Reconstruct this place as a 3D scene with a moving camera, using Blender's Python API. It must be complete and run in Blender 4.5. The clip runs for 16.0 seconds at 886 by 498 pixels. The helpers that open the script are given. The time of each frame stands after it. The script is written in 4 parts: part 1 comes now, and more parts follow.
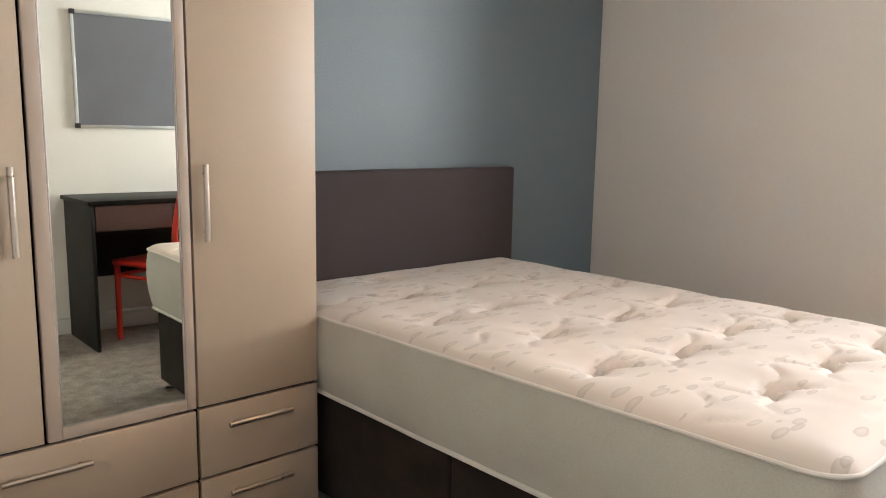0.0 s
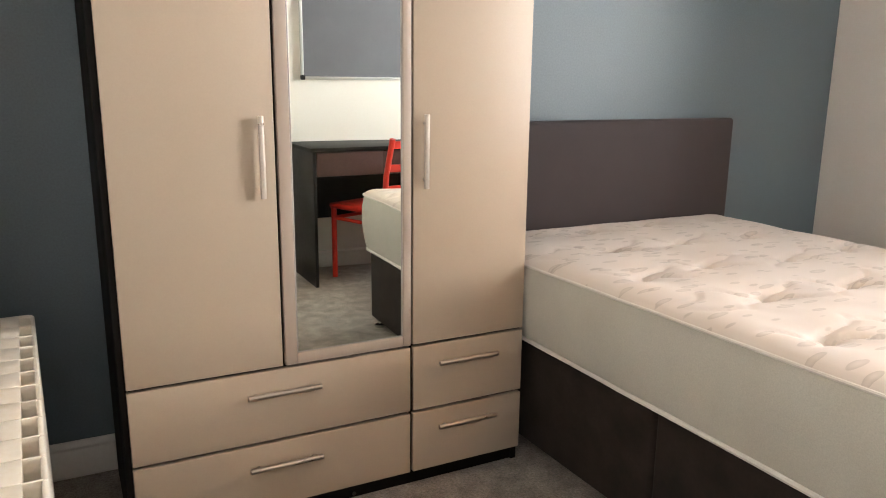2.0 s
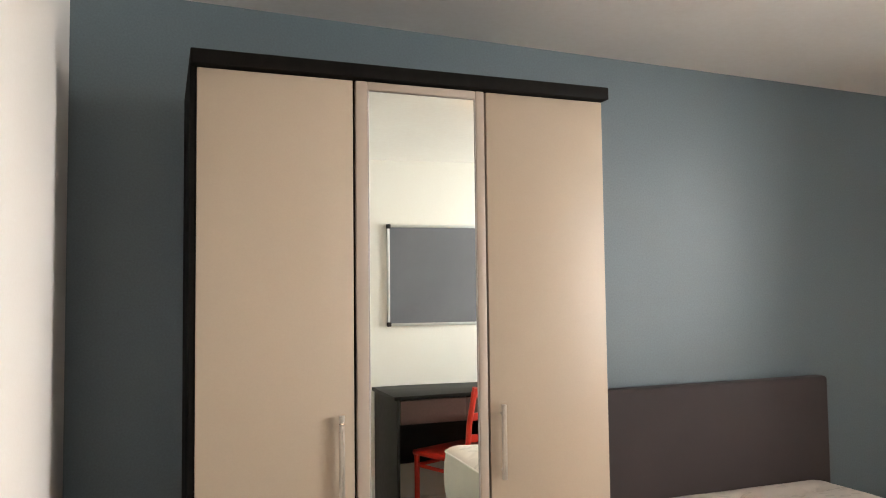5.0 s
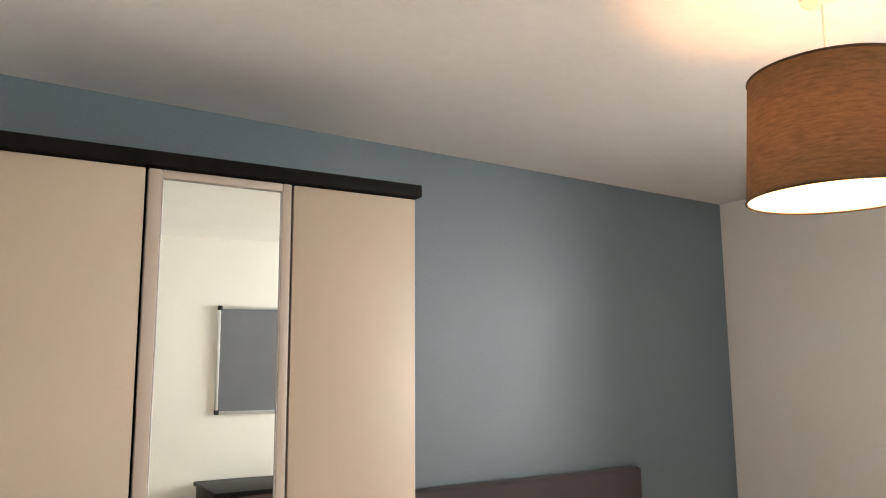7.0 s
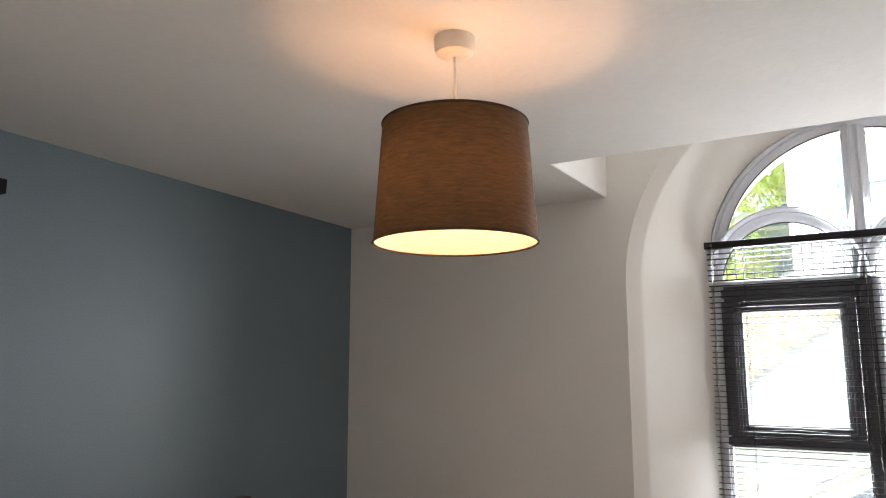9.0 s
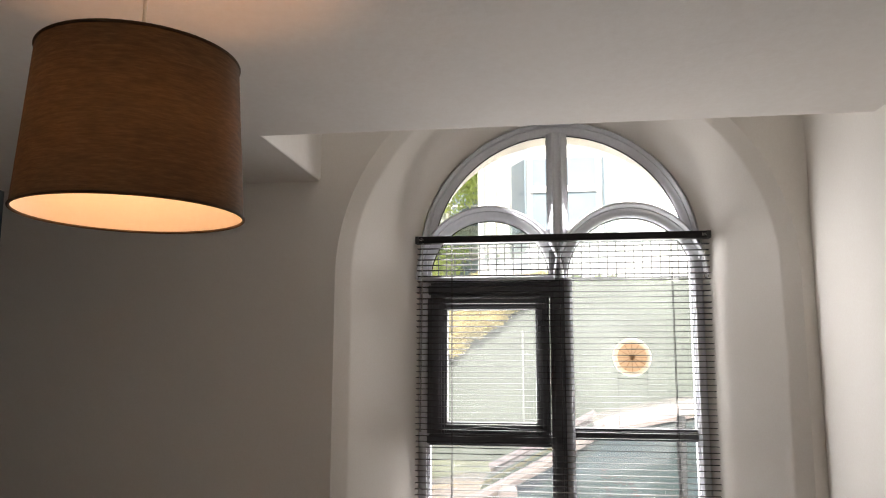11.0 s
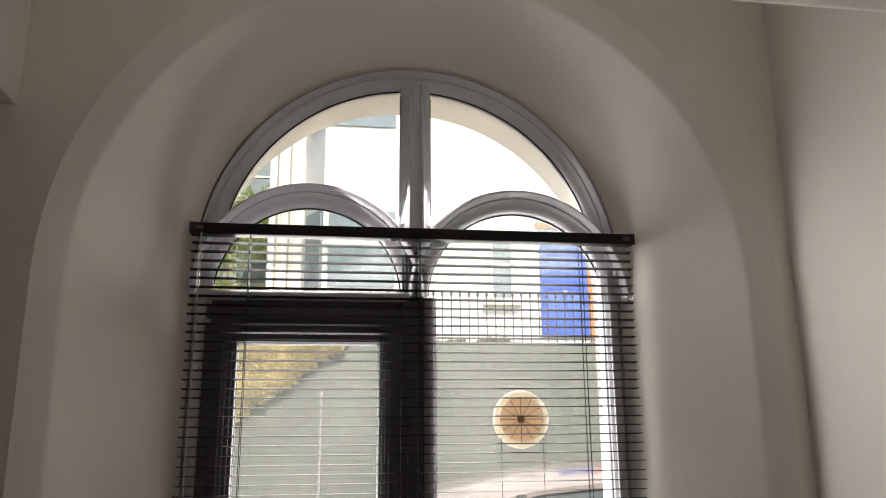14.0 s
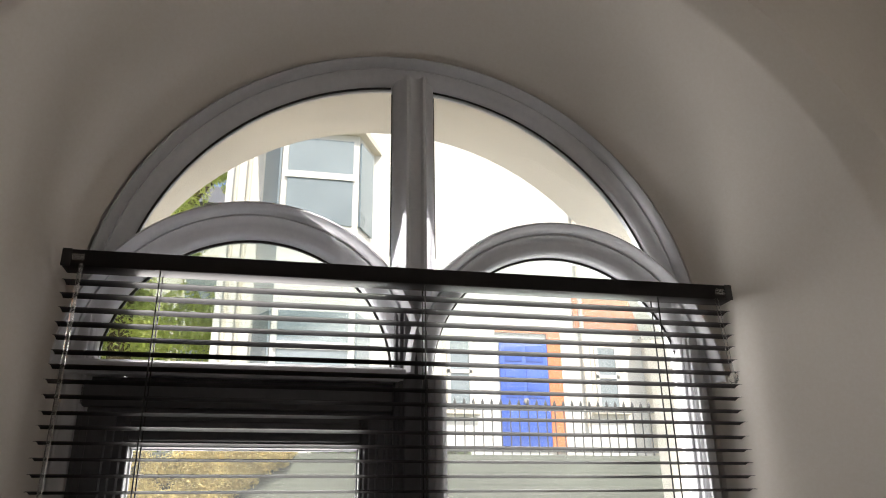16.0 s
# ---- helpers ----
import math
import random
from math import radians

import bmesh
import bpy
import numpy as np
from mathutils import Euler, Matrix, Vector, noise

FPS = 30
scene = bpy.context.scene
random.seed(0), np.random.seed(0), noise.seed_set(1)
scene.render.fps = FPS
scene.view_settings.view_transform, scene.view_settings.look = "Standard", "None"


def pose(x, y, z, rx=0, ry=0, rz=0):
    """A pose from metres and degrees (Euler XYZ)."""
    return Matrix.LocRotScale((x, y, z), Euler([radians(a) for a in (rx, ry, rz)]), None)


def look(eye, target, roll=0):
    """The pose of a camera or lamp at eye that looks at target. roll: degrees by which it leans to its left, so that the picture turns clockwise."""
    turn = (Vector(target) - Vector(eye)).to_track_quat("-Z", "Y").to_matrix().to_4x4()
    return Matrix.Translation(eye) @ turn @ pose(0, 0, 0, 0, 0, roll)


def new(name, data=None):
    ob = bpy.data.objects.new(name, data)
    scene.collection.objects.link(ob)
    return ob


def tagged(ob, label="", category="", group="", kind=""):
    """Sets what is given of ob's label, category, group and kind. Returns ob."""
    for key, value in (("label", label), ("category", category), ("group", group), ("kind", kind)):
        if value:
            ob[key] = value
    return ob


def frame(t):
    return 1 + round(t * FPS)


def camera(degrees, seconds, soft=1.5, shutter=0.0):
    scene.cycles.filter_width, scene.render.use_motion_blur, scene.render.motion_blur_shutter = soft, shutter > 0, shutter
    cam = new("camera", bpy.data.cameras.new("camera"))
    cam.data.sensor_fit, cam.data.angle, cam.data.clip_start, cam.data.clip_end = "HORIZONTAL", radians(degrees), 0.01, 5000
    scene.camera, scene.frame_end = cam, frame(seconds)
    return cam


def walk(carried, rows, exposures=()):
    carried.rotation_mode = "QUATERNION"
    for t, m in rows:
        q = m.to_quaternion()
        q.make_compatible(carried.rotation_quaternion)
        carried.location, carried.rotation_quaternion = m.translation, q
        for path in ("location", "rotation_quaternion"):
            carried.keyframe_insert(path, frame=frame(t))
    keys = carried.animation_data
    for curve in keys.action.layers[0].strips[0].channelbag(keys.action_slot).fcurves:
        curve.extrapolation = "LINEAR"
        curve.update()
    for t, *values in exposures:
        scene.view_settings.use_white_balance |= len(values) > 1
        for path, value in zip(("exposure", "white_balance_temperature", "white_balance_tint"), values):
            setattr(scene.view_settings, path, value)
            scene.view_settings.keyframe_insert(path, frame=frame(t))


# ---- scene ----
PATH = [
    (0, (-0.048, -2.353, 1.176), (1.272, -0.881, 0.87), 1.0),
    (0.5, (-0.066, -2.341, 1.175), (1.157, -0.788, 0.869), 0.8),
    (1, (-0.08, -2.334, 1.167), (1.046, -0.711, 0.857), 0.7),
    (1.5, (-0.095, -2.333, 1.173), (0.921, -0.651, 0.802), 0.7),
    (2, (-0.102, -2.334, 1.177), (0.79, -0.599, 0.736), 0.6),
    (2.5, (-0.106, -2.339, 1.183), (0.682, -0.562, 0.714), 0.5),
    (3, (-0.105, -2.338, 1.214), (0.62, -0.533, 0.748), 0.2),
    (3.5, (-0.104, -2.35, 1.261), (0.594, -0.514, 0.885), -0.1),
    (4, (-0.104, -2.344, 1.311), (0.589, -0.475, 1.143), -0.0),
    (4.2, (-0.104, -2.348, 1.336), (0.584, -0.472, 1.253), -0.0),
    (6.3, (0.01, -2.38, 1.443), (0.833, -0.572, 1.678), -0.2),
    (6.5, (0.029, -2.379, 1.455), (0.899, -0.598, 1.717), -0.3),
    (7, (0.076, -2.383, 1.466), (1.097, -0.689, 1.765), -0.4),
    (7.5, (0.118, -2.329, 1.478), (1.338, -0.776, 1.795), -0.3),
    (8, (0.154, -2.268, 1.497), (1.576, -0.899, 1.818), -0.4),
    (8.5, (0.182, -2.282, 1.519), (1.744, -1.073, 1.833), -0.4),
    (9, (0.183, -2.316, 1.53), (1.869, -1.287, 1.844), -0.1),
    (9.5, (0.19, -2.329, 1.553), (1.971, -1.475, 1.863), -0.2),
    (10, (0.219, -2.316, 1.557), (2.069, -1.621, 1.862), 0.0),
    (10.2, (0.251, -2.299, 1.568), (2.128, -1.677, 1.868), -0.1),
    (12.3, (0.794, -2.059, 1.534), (2.767, -2.164, 1.841), -0.1),
    (12.5, (0.859, -2.053, 1.512), (2.829, -2.183, 1.83), -0.5),
    (13, (1.096, -2.07, 1.5), (3.06, -2.251, 1.835), -0.6),
    (13.5, (1.286, -2.076, 1.533), (3.246, -2.283, 1.874), -0.5),
    (14, (1.507, -2.016, 1.553), (3.436, -2.284, 2.006), -0.4),
    (14.5, (1.694, -2.005, 1.59), (3.552, -2.34, 2.251), -0.1),
    (15, (1.887, -2.022, 1.603), (3.694, -2.413, 2.367), -0.4),
    (15.5, (2.039, -2.024, 1.601), (3.83, -2.435, 2.392), -0.8),
    (16, (2.176, -1.997, 1.607), (3.998, -2.383, 2.336), -0.9),
]
cam = camera(61.2, 16.0, soft=1.05, shutter=0.0)
EXPO = [(0.0, 3.75, 6300, 10), (2.5, 4.15, 6350, 11), (4.2, 3.75, 6400, 10), (6.5, 3.95, 6500, 10), (7.0, 3.85, 6450, 10), (8.0, 3.45, 6150, 10), (9.0, 2.8, 6100, 10), (10.2, 2.15, 6250, 11), (12.3, 1.3, 6900, 14), (14.0, 1.0, 6800, 14), (14.5, 1.0, 6700, 13), (15.0, 1.1, 6700, 13), (16.0, 0.9, 6700, 12)]
walk(cam, [(t, look(e, g, r)) for t, e, g, r in PATH], EXPO)

# ---- world, sun ----
SUN_EL, SUN_AZ = 54.0, 250.0  # the sun stands behind the house and lights the street fronts opposite
world = bpy.data.worlds.new("sky")
scene.world = world
world.use_nodes = True
wn = world.node_tree
sky = wn.nodes.new("ShaderNodeTexSky")
sky.sky_type = "NISHITA"
sky.sun_disc = False
sky.sun_elevation, sky.sun_rotation = radians(SUN_EL), radians(SUN_AZ)
sky.air_density, sky.dust_density = 1.0, 3.0
wn.links.new(sky.outputs[0], wn.nodes["Background"].inputs[0])
wn.nodes["Background"].inputs[1].default_value = 0.15
sun_data = bpy.data.lights.new("sun", "SUN")
sun_data.energy, sun_data.angle, sun_data.color = 3.6, radians(0.6), (1.0, 0.95, 0.88)
sun = new("sun", sun_data)
to_sun = Vector((math.sin(radians(SUN_AZ)) * math.cos(radians(SUN_EL)), math.cos(radians(SUN_AZ)) * math.cos(radians(SUN_EL)), math.sin(radians(SUN_EL))))
sun.matrix_world = look(to_sun * 40, (0, 0, 0))

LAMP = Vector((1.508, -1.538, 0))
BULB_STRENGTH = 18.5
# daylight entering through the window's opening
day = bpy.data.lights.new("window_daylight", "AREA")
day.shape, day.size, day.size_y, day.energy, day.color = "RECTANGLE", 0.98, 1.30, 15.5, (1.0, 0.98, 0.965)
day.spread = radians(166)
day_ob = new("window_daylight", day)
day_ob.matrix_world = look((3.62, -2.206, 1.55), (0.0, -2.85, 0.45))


# ---- materials ----
def node_mat(name):
    m = bpy.data.materials.new(name)
    m.use_nodes = True
    nt = m.node_tree
    return m, nt, nt.nodes["Principled BSDF"]


def add(nt, kind, **props):
    n = nt.nodes.new("ShaderNode" + kind)
    for k, v in props.items():
        n.inputs[k].default_value = v
    return n


def coords(nt, scale=(1, 1, 1)):
    tc = add(nt, "TexCoord")
    mp = add(nt, "Mapping")
    mp.inputs["Scale"].default_value = scale
    nt.links.new(tc.outputs["Object"], mp.inputs[0])
    return mp.outputs[0]


def surface(name, colour, rough=0.6, vary=0.08, blotch=2.0, grain=80.0, bump=0.1, depth=0.002, metal=0.0, stretch=(1, 1, 1), spec=0.5, sheen=0.0, grain_mix=0.06, warm=0.0):
    """A painted, laminated, woven or cast surface: broad blotches and fine grain in colour, roughness and relief."""
    m, nt, bsdf = node_mat(name)
    co = coords(nt, stretch)
    big = add(nt, "TexNoise", Scale=blotch, Detail=3.0)
    fine = add(nt, "TexNoise", Scale=grain, Detail=4.0, Roughness=0.65)
    for n in (big, fine):
        nt.links.new(co, n.inputs["Vector"])
    dark = [c * (1 - vary) for c in colour]
    lite = [min(1, c * (1 + vary)) for c in colour]
    lite[0] = min(1, lite[0] * (1 + warm))
    ramp = add(nt, "ValToRGB")
    ramp.color_ramp.elements[0].position, ramp.color_ramp.elements[1].position = 0.3, 0.7
    ramp.color_ramp.elements[0].color, ramp.color_ramp.elements[1].color = (*dark, 1), (*lite, 1)
    nt.links.new(big.outputs[0], ramp.inputs[0])
    mix = nt.nodes.new("ShaderNodeMix")
    mix.data_type, mix.blend_type = "RGBA", "OVERLAY"
    mix.inputs[0].default_value = grain_mix * 4
    nt.links.new(ramp.outputs[0], mix.inputs[6])
    nt.links.new(fine.outputs[0], mix.inputs[7])
    nt.links.new(mix.outputs[2], bsdf.inputs["Base Color"])
    rr = add(nt, "MapRange")
    rr.inputs["To Min"].default_value, rr.inputs["To Max"].default_value = max(0.02, rough - 0.08), min(1, rough + 0.08)
    nt.links.new(big.outputs[0], rr.inputs[0])
    nt.links.new(rr.outputs[0], bsdf.inputs["Roughness"])
    bsdf.inputs["Metallic"].default_value = metal
    bsdf.inputs["Specular IOR Level"].default_value = spec
    if sheen:
        bsdf.inputs["Sheen Weight"].default_value = sheen
    if bump:
        b = add(nt, "Bump", Strength=bump, Distance=depth)
        nt.links.new(fine.outputs[0], b.inputs["Height"])
        nt.links.new(b.outputs[0], bsdf.inputs["Normal"])
    return m


M_WALL = surface("cream_wall_paint", (0.84, 0.80, 0.745), 0.75, 0.02, 1.3, 160, 0.12, 0.0015)
M_BLUE = surface("slate_blue_paint", (0.142, 0.184, 0.208), 0.45, 0.03, 1.3, 160, 0.12, 0.0015)
M_CEIL = surface("ceiling_paint", (0.84, 0.805, 0.76), 0.85, 0.03, 2.0, 42, 0.22, 0.004)
M_TRIM = surface("white_gloss_trim", (0.76, 0.74, 0.70), 0.32, 0.03, 4, 60, 0.05, 0.001)
M_CARPET = surface("grey_carpet", (0.30, 0.262, 0.218), 0.95, 0.30, 16, 120, 1.0, 0.012, spec=0.1, sheen=0.2, grain_mix=0.25)
M_DOOR = surface("taupe_laminate", (0.44, 0.355, 0.267), 0.45, 0.02, 2.5, 240, 0.015, 0.0004, grain_mix=0.012)
M_CARCASS = surface("black_ash_board", (0.008, 0.007, 0.006), 0.6, 0.2, 3, 60, 0.12, 0.0006, stretch=(12, 12, 1), spec=0.06)
M_FRAME = surface("taupe_foil_profile", (0.42, 0.345, 0.28), 0.38, 0.02, 3, 160, 0.0, grain_mix=0.01)
M_STEEL = surface("brushed_steel", (0.50, 0.45, 0.39), 0.30, 0.03, 8, 220, 0.0, 0.0003, metal=1.0, stretch=(1, 1, 8))
M_CHROME = surface("chrome", (0.75, 0.75, 0.75), 0.1, 0.02, 6, 90, 0, metal=1.0)
M_SUEDE = surface("dark_brown_suede", (0.024, 0.0175, 0.0145), 0.85, 0.4, 11, 120, 0.25, 0.001, sheen=0.03, spec=0.2)
M_HEADB = surface("charcoal_brown_fabric", (0.052, 0.041, 0.041), 0.75, 0.12, 2.5, 380, 0.25, 0.0008, sheen=0.1, spec=0.3)
M_SIDE = surface("mattress_border_fabric", (0.50, 0.485, 0.42), 0.85, 0.06, 5, 300, 0.3, 0.001, sheen=0.2)
M_PIPE = surface("mattress_piping", (0.70, 0.68, 0.63), 0.7, 0.05, 8, 200, 0.3, 0.001)
M_RAD = surface("radiator_enamel", (0.78, 0.71, 0.60), 0.35, 0.03, 6, 90, 0.03, 0.0005)
M_DESK = surface("black_ash_desk", (0.010, 0.0105, 0.0095), 0.5, 0.2, 3, 60, 0.15, 0.0008, stretch=(1, 10, 10), spec=0.25)
M_DRAWER = surface("brown_gloss_drawer", (0.115, 0.070, 0.064), 0.3, 0.06, 3, 90, 0.03, 0.0005)
M_RED = surface("red_lacquer", (0.62, 0.035, 0.018), 0.4, 0.08, 6, 90, 0.06, 0.0008)
M_BOARD = surface("grey_felt", (0.165, 0.165, 0.180), 0.95, 0.05, 4, 350, 0.4, 0.001, spec=0.1)
M_ALU = surface("aluminium_trim", (0.72, 0.73, 0.72), 0.45, 0.03, 6, 200, 0.04, 0.0004, metal=0.9)
M_BEAD = surface("dull_silver_bead", (0.40, 0.38, 0.35), 0.5, 0.03, 6, 200, 0.0, metal=0.6)
M_BLACK = surface("black_plastic", (0.015, 0.014, 0.014), 0.4, 0.1, 6, 120, 0.05, 0.0005)
M_BLIND = surface("dark_brown_slat", (0.014, 0.012, 0.012), 0.5, 0.15, 5, 90, 0.05, 0.0004, spec=0.2)
M_UPVC = surface("white_window_paint", (0.68, 0.69, 0.73), 0.46, 0.04, 4, 70, 0.06, 0.0008)
M_SASH = surface("dark_grey_window_frame", (0.12, 0.12, 0.132), 0.5, 0.05, 4, 70, 0.05, 0.0008)
M_CABLE = surface("white_cable", (0.75, 0.70, 0.62), 0.4, 0.02, 6, 90, 0.0)


def fabric_shade():
    m, nt, bsdf = node_mat("brown_linen_shade")
    weft = add(nt, "TexNoise", Scale=1.0, Detail=4.0)
    nt.links.new(coords(nt, (70, 70, 520)), weft.inputs["Vector"])
    slub = add(nt, "TexNoise", Scale=1.0, Detail=2.0)
    nt.links.new(coords(nt, (26, 26, 180)), slub.inputs["Vector"])
    mul = add(nt, "Math")
    mul.operation = "MULTIPLY"
    nt.links.new(weft.outputs[0], mul.inputs[0])
    nt.links.new(slub.outputs[0], mul.inputs[1])
    ramp = add(nt, "ValToRGB")
    ramp.color_ramp.elements[0].position, ramp.color_ramp.elements[1].position = 0.12, 0.42
    ramp.color_ramp.elements[0].color, ramp.color_ramp.elements[1].color = (0.078, 0.052, 0.030, 1), (0.130, 0.086, 0.047, 1)
    nt.links.new(mul.outputs[0], ramp.inputs[0])
    nt.links.new(ramp.outputs[0], bsdf.inputs["Base Color"])
    bsdf.inputs["Roughness"].default_value = 0.9
    trans = add(nt, "BsdfTranslucent")
    nt.links.new(ramp.outputs[0], trans.inputs[0])
    mixs = add(nt, "MixShader")
    mixs.inputs[0].default_value = 0.42
    through_weave = add(nt, "BsdfRefraction", Roughness=0.6, IOR=1.05)
    nt.links.new(ramp.outputs[0], through_weave.inputs[0])
    both = add(nt, "MixShader")
    both.inputs[0].default_value = 0.75
    nt.links.new(trans.outputs[0], both.inputs[1])
    nt.links.new(through_weave.outputs[0], both.inputs[2])
    nt.links.new(bsdf.outputs[0], mixs.inputs[1])
    nt.links.new(both.outputs[0], mixs.inputs[2])
    nt.links.new(mixs.outputs[0], nt.nodes["Material Output"].inputs[0])
    b = add(nt, "Bump", Strength=0.3, Distance=0.001)
    nt.links.new(mul.outputs[0], b.inputs["Height"])
    nt.links.new(b.outputs[0], bsdf.inputs["Normal"])
    return m


def glass():
    m, nt, bsdf = node_mat("window_glass")
    tr = add(nt, "BsdfTransparent")
    tr.inputs[0].default_value = (0.93, 0.95, 0.94, 1)
    gl = add(nt, "BsdfGlossy", Roughness=0.03)
    fr = add(nt, "Fresnel", IOR=1.45)
    # whitish veil in the pane: some dirt, plus haze and glare painted in
    dust_haze = add(nt, "BsdfTranslucent")
    dust_haze.inputs[0].default_value = (0.85, 0.86, 0.84, 1)
    grime_haze = add(nt, "TexNoise", Scale=3.0, Detail=4.0)
    nt.links.new(coords(nt), grime_haze.inputs["Vector"])
    veil = add(nt, "MapRange")
    veil.inputs["To Min"].default_value, veil.inputs["To Max"].default_value = 0.006, 0.022
    nt.links.new(grime_haze.outputs[0], veil.inputs[0])
    hazy = add(nt, "MixShader")
    nt.links.new(veil.outputs[0], hazy.inputs[0])
    nt.links.new(tr.outputs[0], hazy.inputs[1])
    nt.links.new(dust_haze.outputs[0], hazy.inputs[2])
    mixs = add(nt, "MixShader")
    nt.links.new(fr.outputs[0], mixs.inputs[0])
    nt.links.new(hazy.outputs[0], mixs.inputs[1])
    nt.links.new(gl.outputs[0], mixs.inputs[2])
    nt.links.new(mixs.outputs[0], nt.nodes["Material Output"].inputs[0])
    return m


def mirror_mat():
    m, nt, bsdf = node_mat("mirror_silver")
    bsdf.inputs["Base Color"].default_value = (0.90, 0.95, 0.895, 1)
    bsdf.inputs["Metallic"].default_value, bsdf.inputs["Roughness"].default_value = 1.0, 0.0
    return m


def glow(name, colour, strength):
    m, nt, bsdf = node_mat(name)
    bsdf.inputs["Base Color"].default_value = (0.8, 0.8, 0.8, 1)
    bsdf.inputs["Emission Color"].default_value = (*colour, 1)
    bsdf.inputs["Emission Strength"].default_value = strength
    return m


def ticking():
    """Quilted ivory mattress cloth with a woven print of grey-brown leaves."""
    m, nt, bsdf = node_mat("mattress_ticking")
    base = add(nt, "TexNoise", Scale=3.0, Detail=3.0)
    nt.links.new(coords(nt), base.inputs["Vector"])
    ramp = add(nt, "ValToRGB")
    ramp.color_ramp.elements[0].color, ramp.color_ramp.elements[1].color = (0.62, 0.575, 0.525, 1), (0.69, 0.645, 0.595, 1)
    nt.links.new(base.outputs[0], ramp.inputs[0])
    prev = ramp.outputs[0]
    for turn, off, sc in ((0.3, 0.0, (11, 31, 0)), (-0.9, 3.7, (10, 27, 0)), (1.2, 8.1, (13, 33, 0)), (2.2, 12.3, (9, 30, 0))):
        tc = add(nt, "TexCoord")
        mp = add(nt, "Mapping")
        mp.inputs["Scale"].default_value, mp.inputs["Rotation"].default_value, mp.inputs["Location"].default_value = sc, (0, 0, turn), (off, off, 0)
        nt.links.new(tc.outputs["Object"], mp.inputs[0])
        v = add(nt, "TexVoronoi", Scale=1.0, Randomness=0.9)
        nt.links.new(mp.outputs[0], v.inputs["Vector"])
        r = add(nt, "ValToRGB")
        e = r.color_ramp.elements
        e[0].position, e[0].color = 0.0, (0.45, 0.45, 0.45, 1)
        e[1].position, e[1].color = 0.34, (0, 0, 0, 1)
        e.new(0.07).color = (0.12, 0.12, 0.12, 1)
        e.new(0.22).color = (0.30, 0.30, 0.30, 1)
        e.new(0.28).color = (0.42, 0.42, 0.42, 1)
        e.new(0.31).color = (0.42, 0.42, 0.42, 1)
        nt.links.new(v.outputs["Distance"], r.inputs[0])
        pick = add(nt, "Math")
        pick.operation = "GREATER_THAN"
        pick.inputs[1].default_value = 0.74
        sep = add(nt, "SeparateColor")
        nt.links.new(v.outputs["Color"], sep.inputs[0])
        nt.links.new(sep.outputs[0], pick.inputs[0])
        amt = add(nt, "Math")
        amt.operation = "MULTIPLY"
        nt.links.new(pick.outputs[0], amt.inputs[0])
        nt.links.new(r.outputs[0], amt.inputs[1])
        mix = nt.nodes.new("ShaderNodeMix")
        mix.data_type = "RGBA"
        mix.inputs[7].default_value = (0.32, 0.295, 0.26, 1)
        nt.links.new(amt.outputs[0], mix.inputs[0])
        nt.links.new(prev, mix.inputs[6])
        prev = mix.outputs[2]
    nt.links.new(prev, bsdf.inputs["Base Color"])
    bsdf.inputs["Roughness"].default_value = 0.8
    bsdf.inputs["Sheen Weight"].default_value = 0.15
    weave = add(nt, "TexNoise", Scale=350.0, Detail=3.0)
    nt.links.new(coords(nt), weave.inputs["Vector"])
    b = add(nt, "Bump", Strength=0.25, Distance=0.001)
    nt.links.new(weave.outputs[0], b.inputs["Height"])
    nt.links.new(b.outputs[0], bsdf.inputs["Normal"])
    return m


M_SHADE, M_GLASS, M_MIRROR, M_TICK = fabric_shade(), glass(), mirror_mat(), ticking()
M_LINING = surface("white_shade_lining", (0.80, 0.78, 0.74), 0.6, 0.02, 4, 90, 0)
lin = M_LINING.node_tree
lin_t = add(lin, "BsdfTranslucent")
lin_t.inputs[0].default_value = (0.80, 0.76, 0.70, 1)
lin_m = add(lin, "MixShader")
lin_m.inputs[0].default_value = 0.35
lin.links.new(lin.nodes["Principled BSDF"].outputs[0], lin_m.inputs[1])
lin.links.new(lin_t.outputs[0], lin_m.inputs[2])
lin.links.new(lin_m.outputs[0], lin.nodes["Material Output"].inputs[0])
M_BULB = glow("bulb_glow", (1.0, 0.50, 0.225), BULB_STRENGTH)


# ---- mesh helpers ----
def finish(bm, name, material, smooth=True):
    bmesh.ops.recalc_face_normals(bm, faces=bm.faces)
    me = bpy.data.meshes.new(name)
    bm.to_mesh(me)
    bm.free()
    me.materials.append(material)
    if smooth:
        me.polygons.foreach_set("use_smooth", [True] * len(me.polygons))
        me.set_sharp_from_angle(angle=radians(35))
    return me


def thing(name, bm, material, label="", category="", kind="", group="", smooth=True):
    return tagged(new(name, finish(bm, name, material, smooth)), label, category, group, kind)


def part(name, bm, material, parent, label="", smooth=True):
    ob = new(name, finish(bm, name, material, smooth))
    ob.parent = parent
    return tagged(ob, label)


def base(name, at, label, category, group="", kind="", turn=0.0):
    ob = new(name)
    ob.matrix_world = pose(*at, 0, 0, turn)
    return tagged(ob, label, category, group, kind)


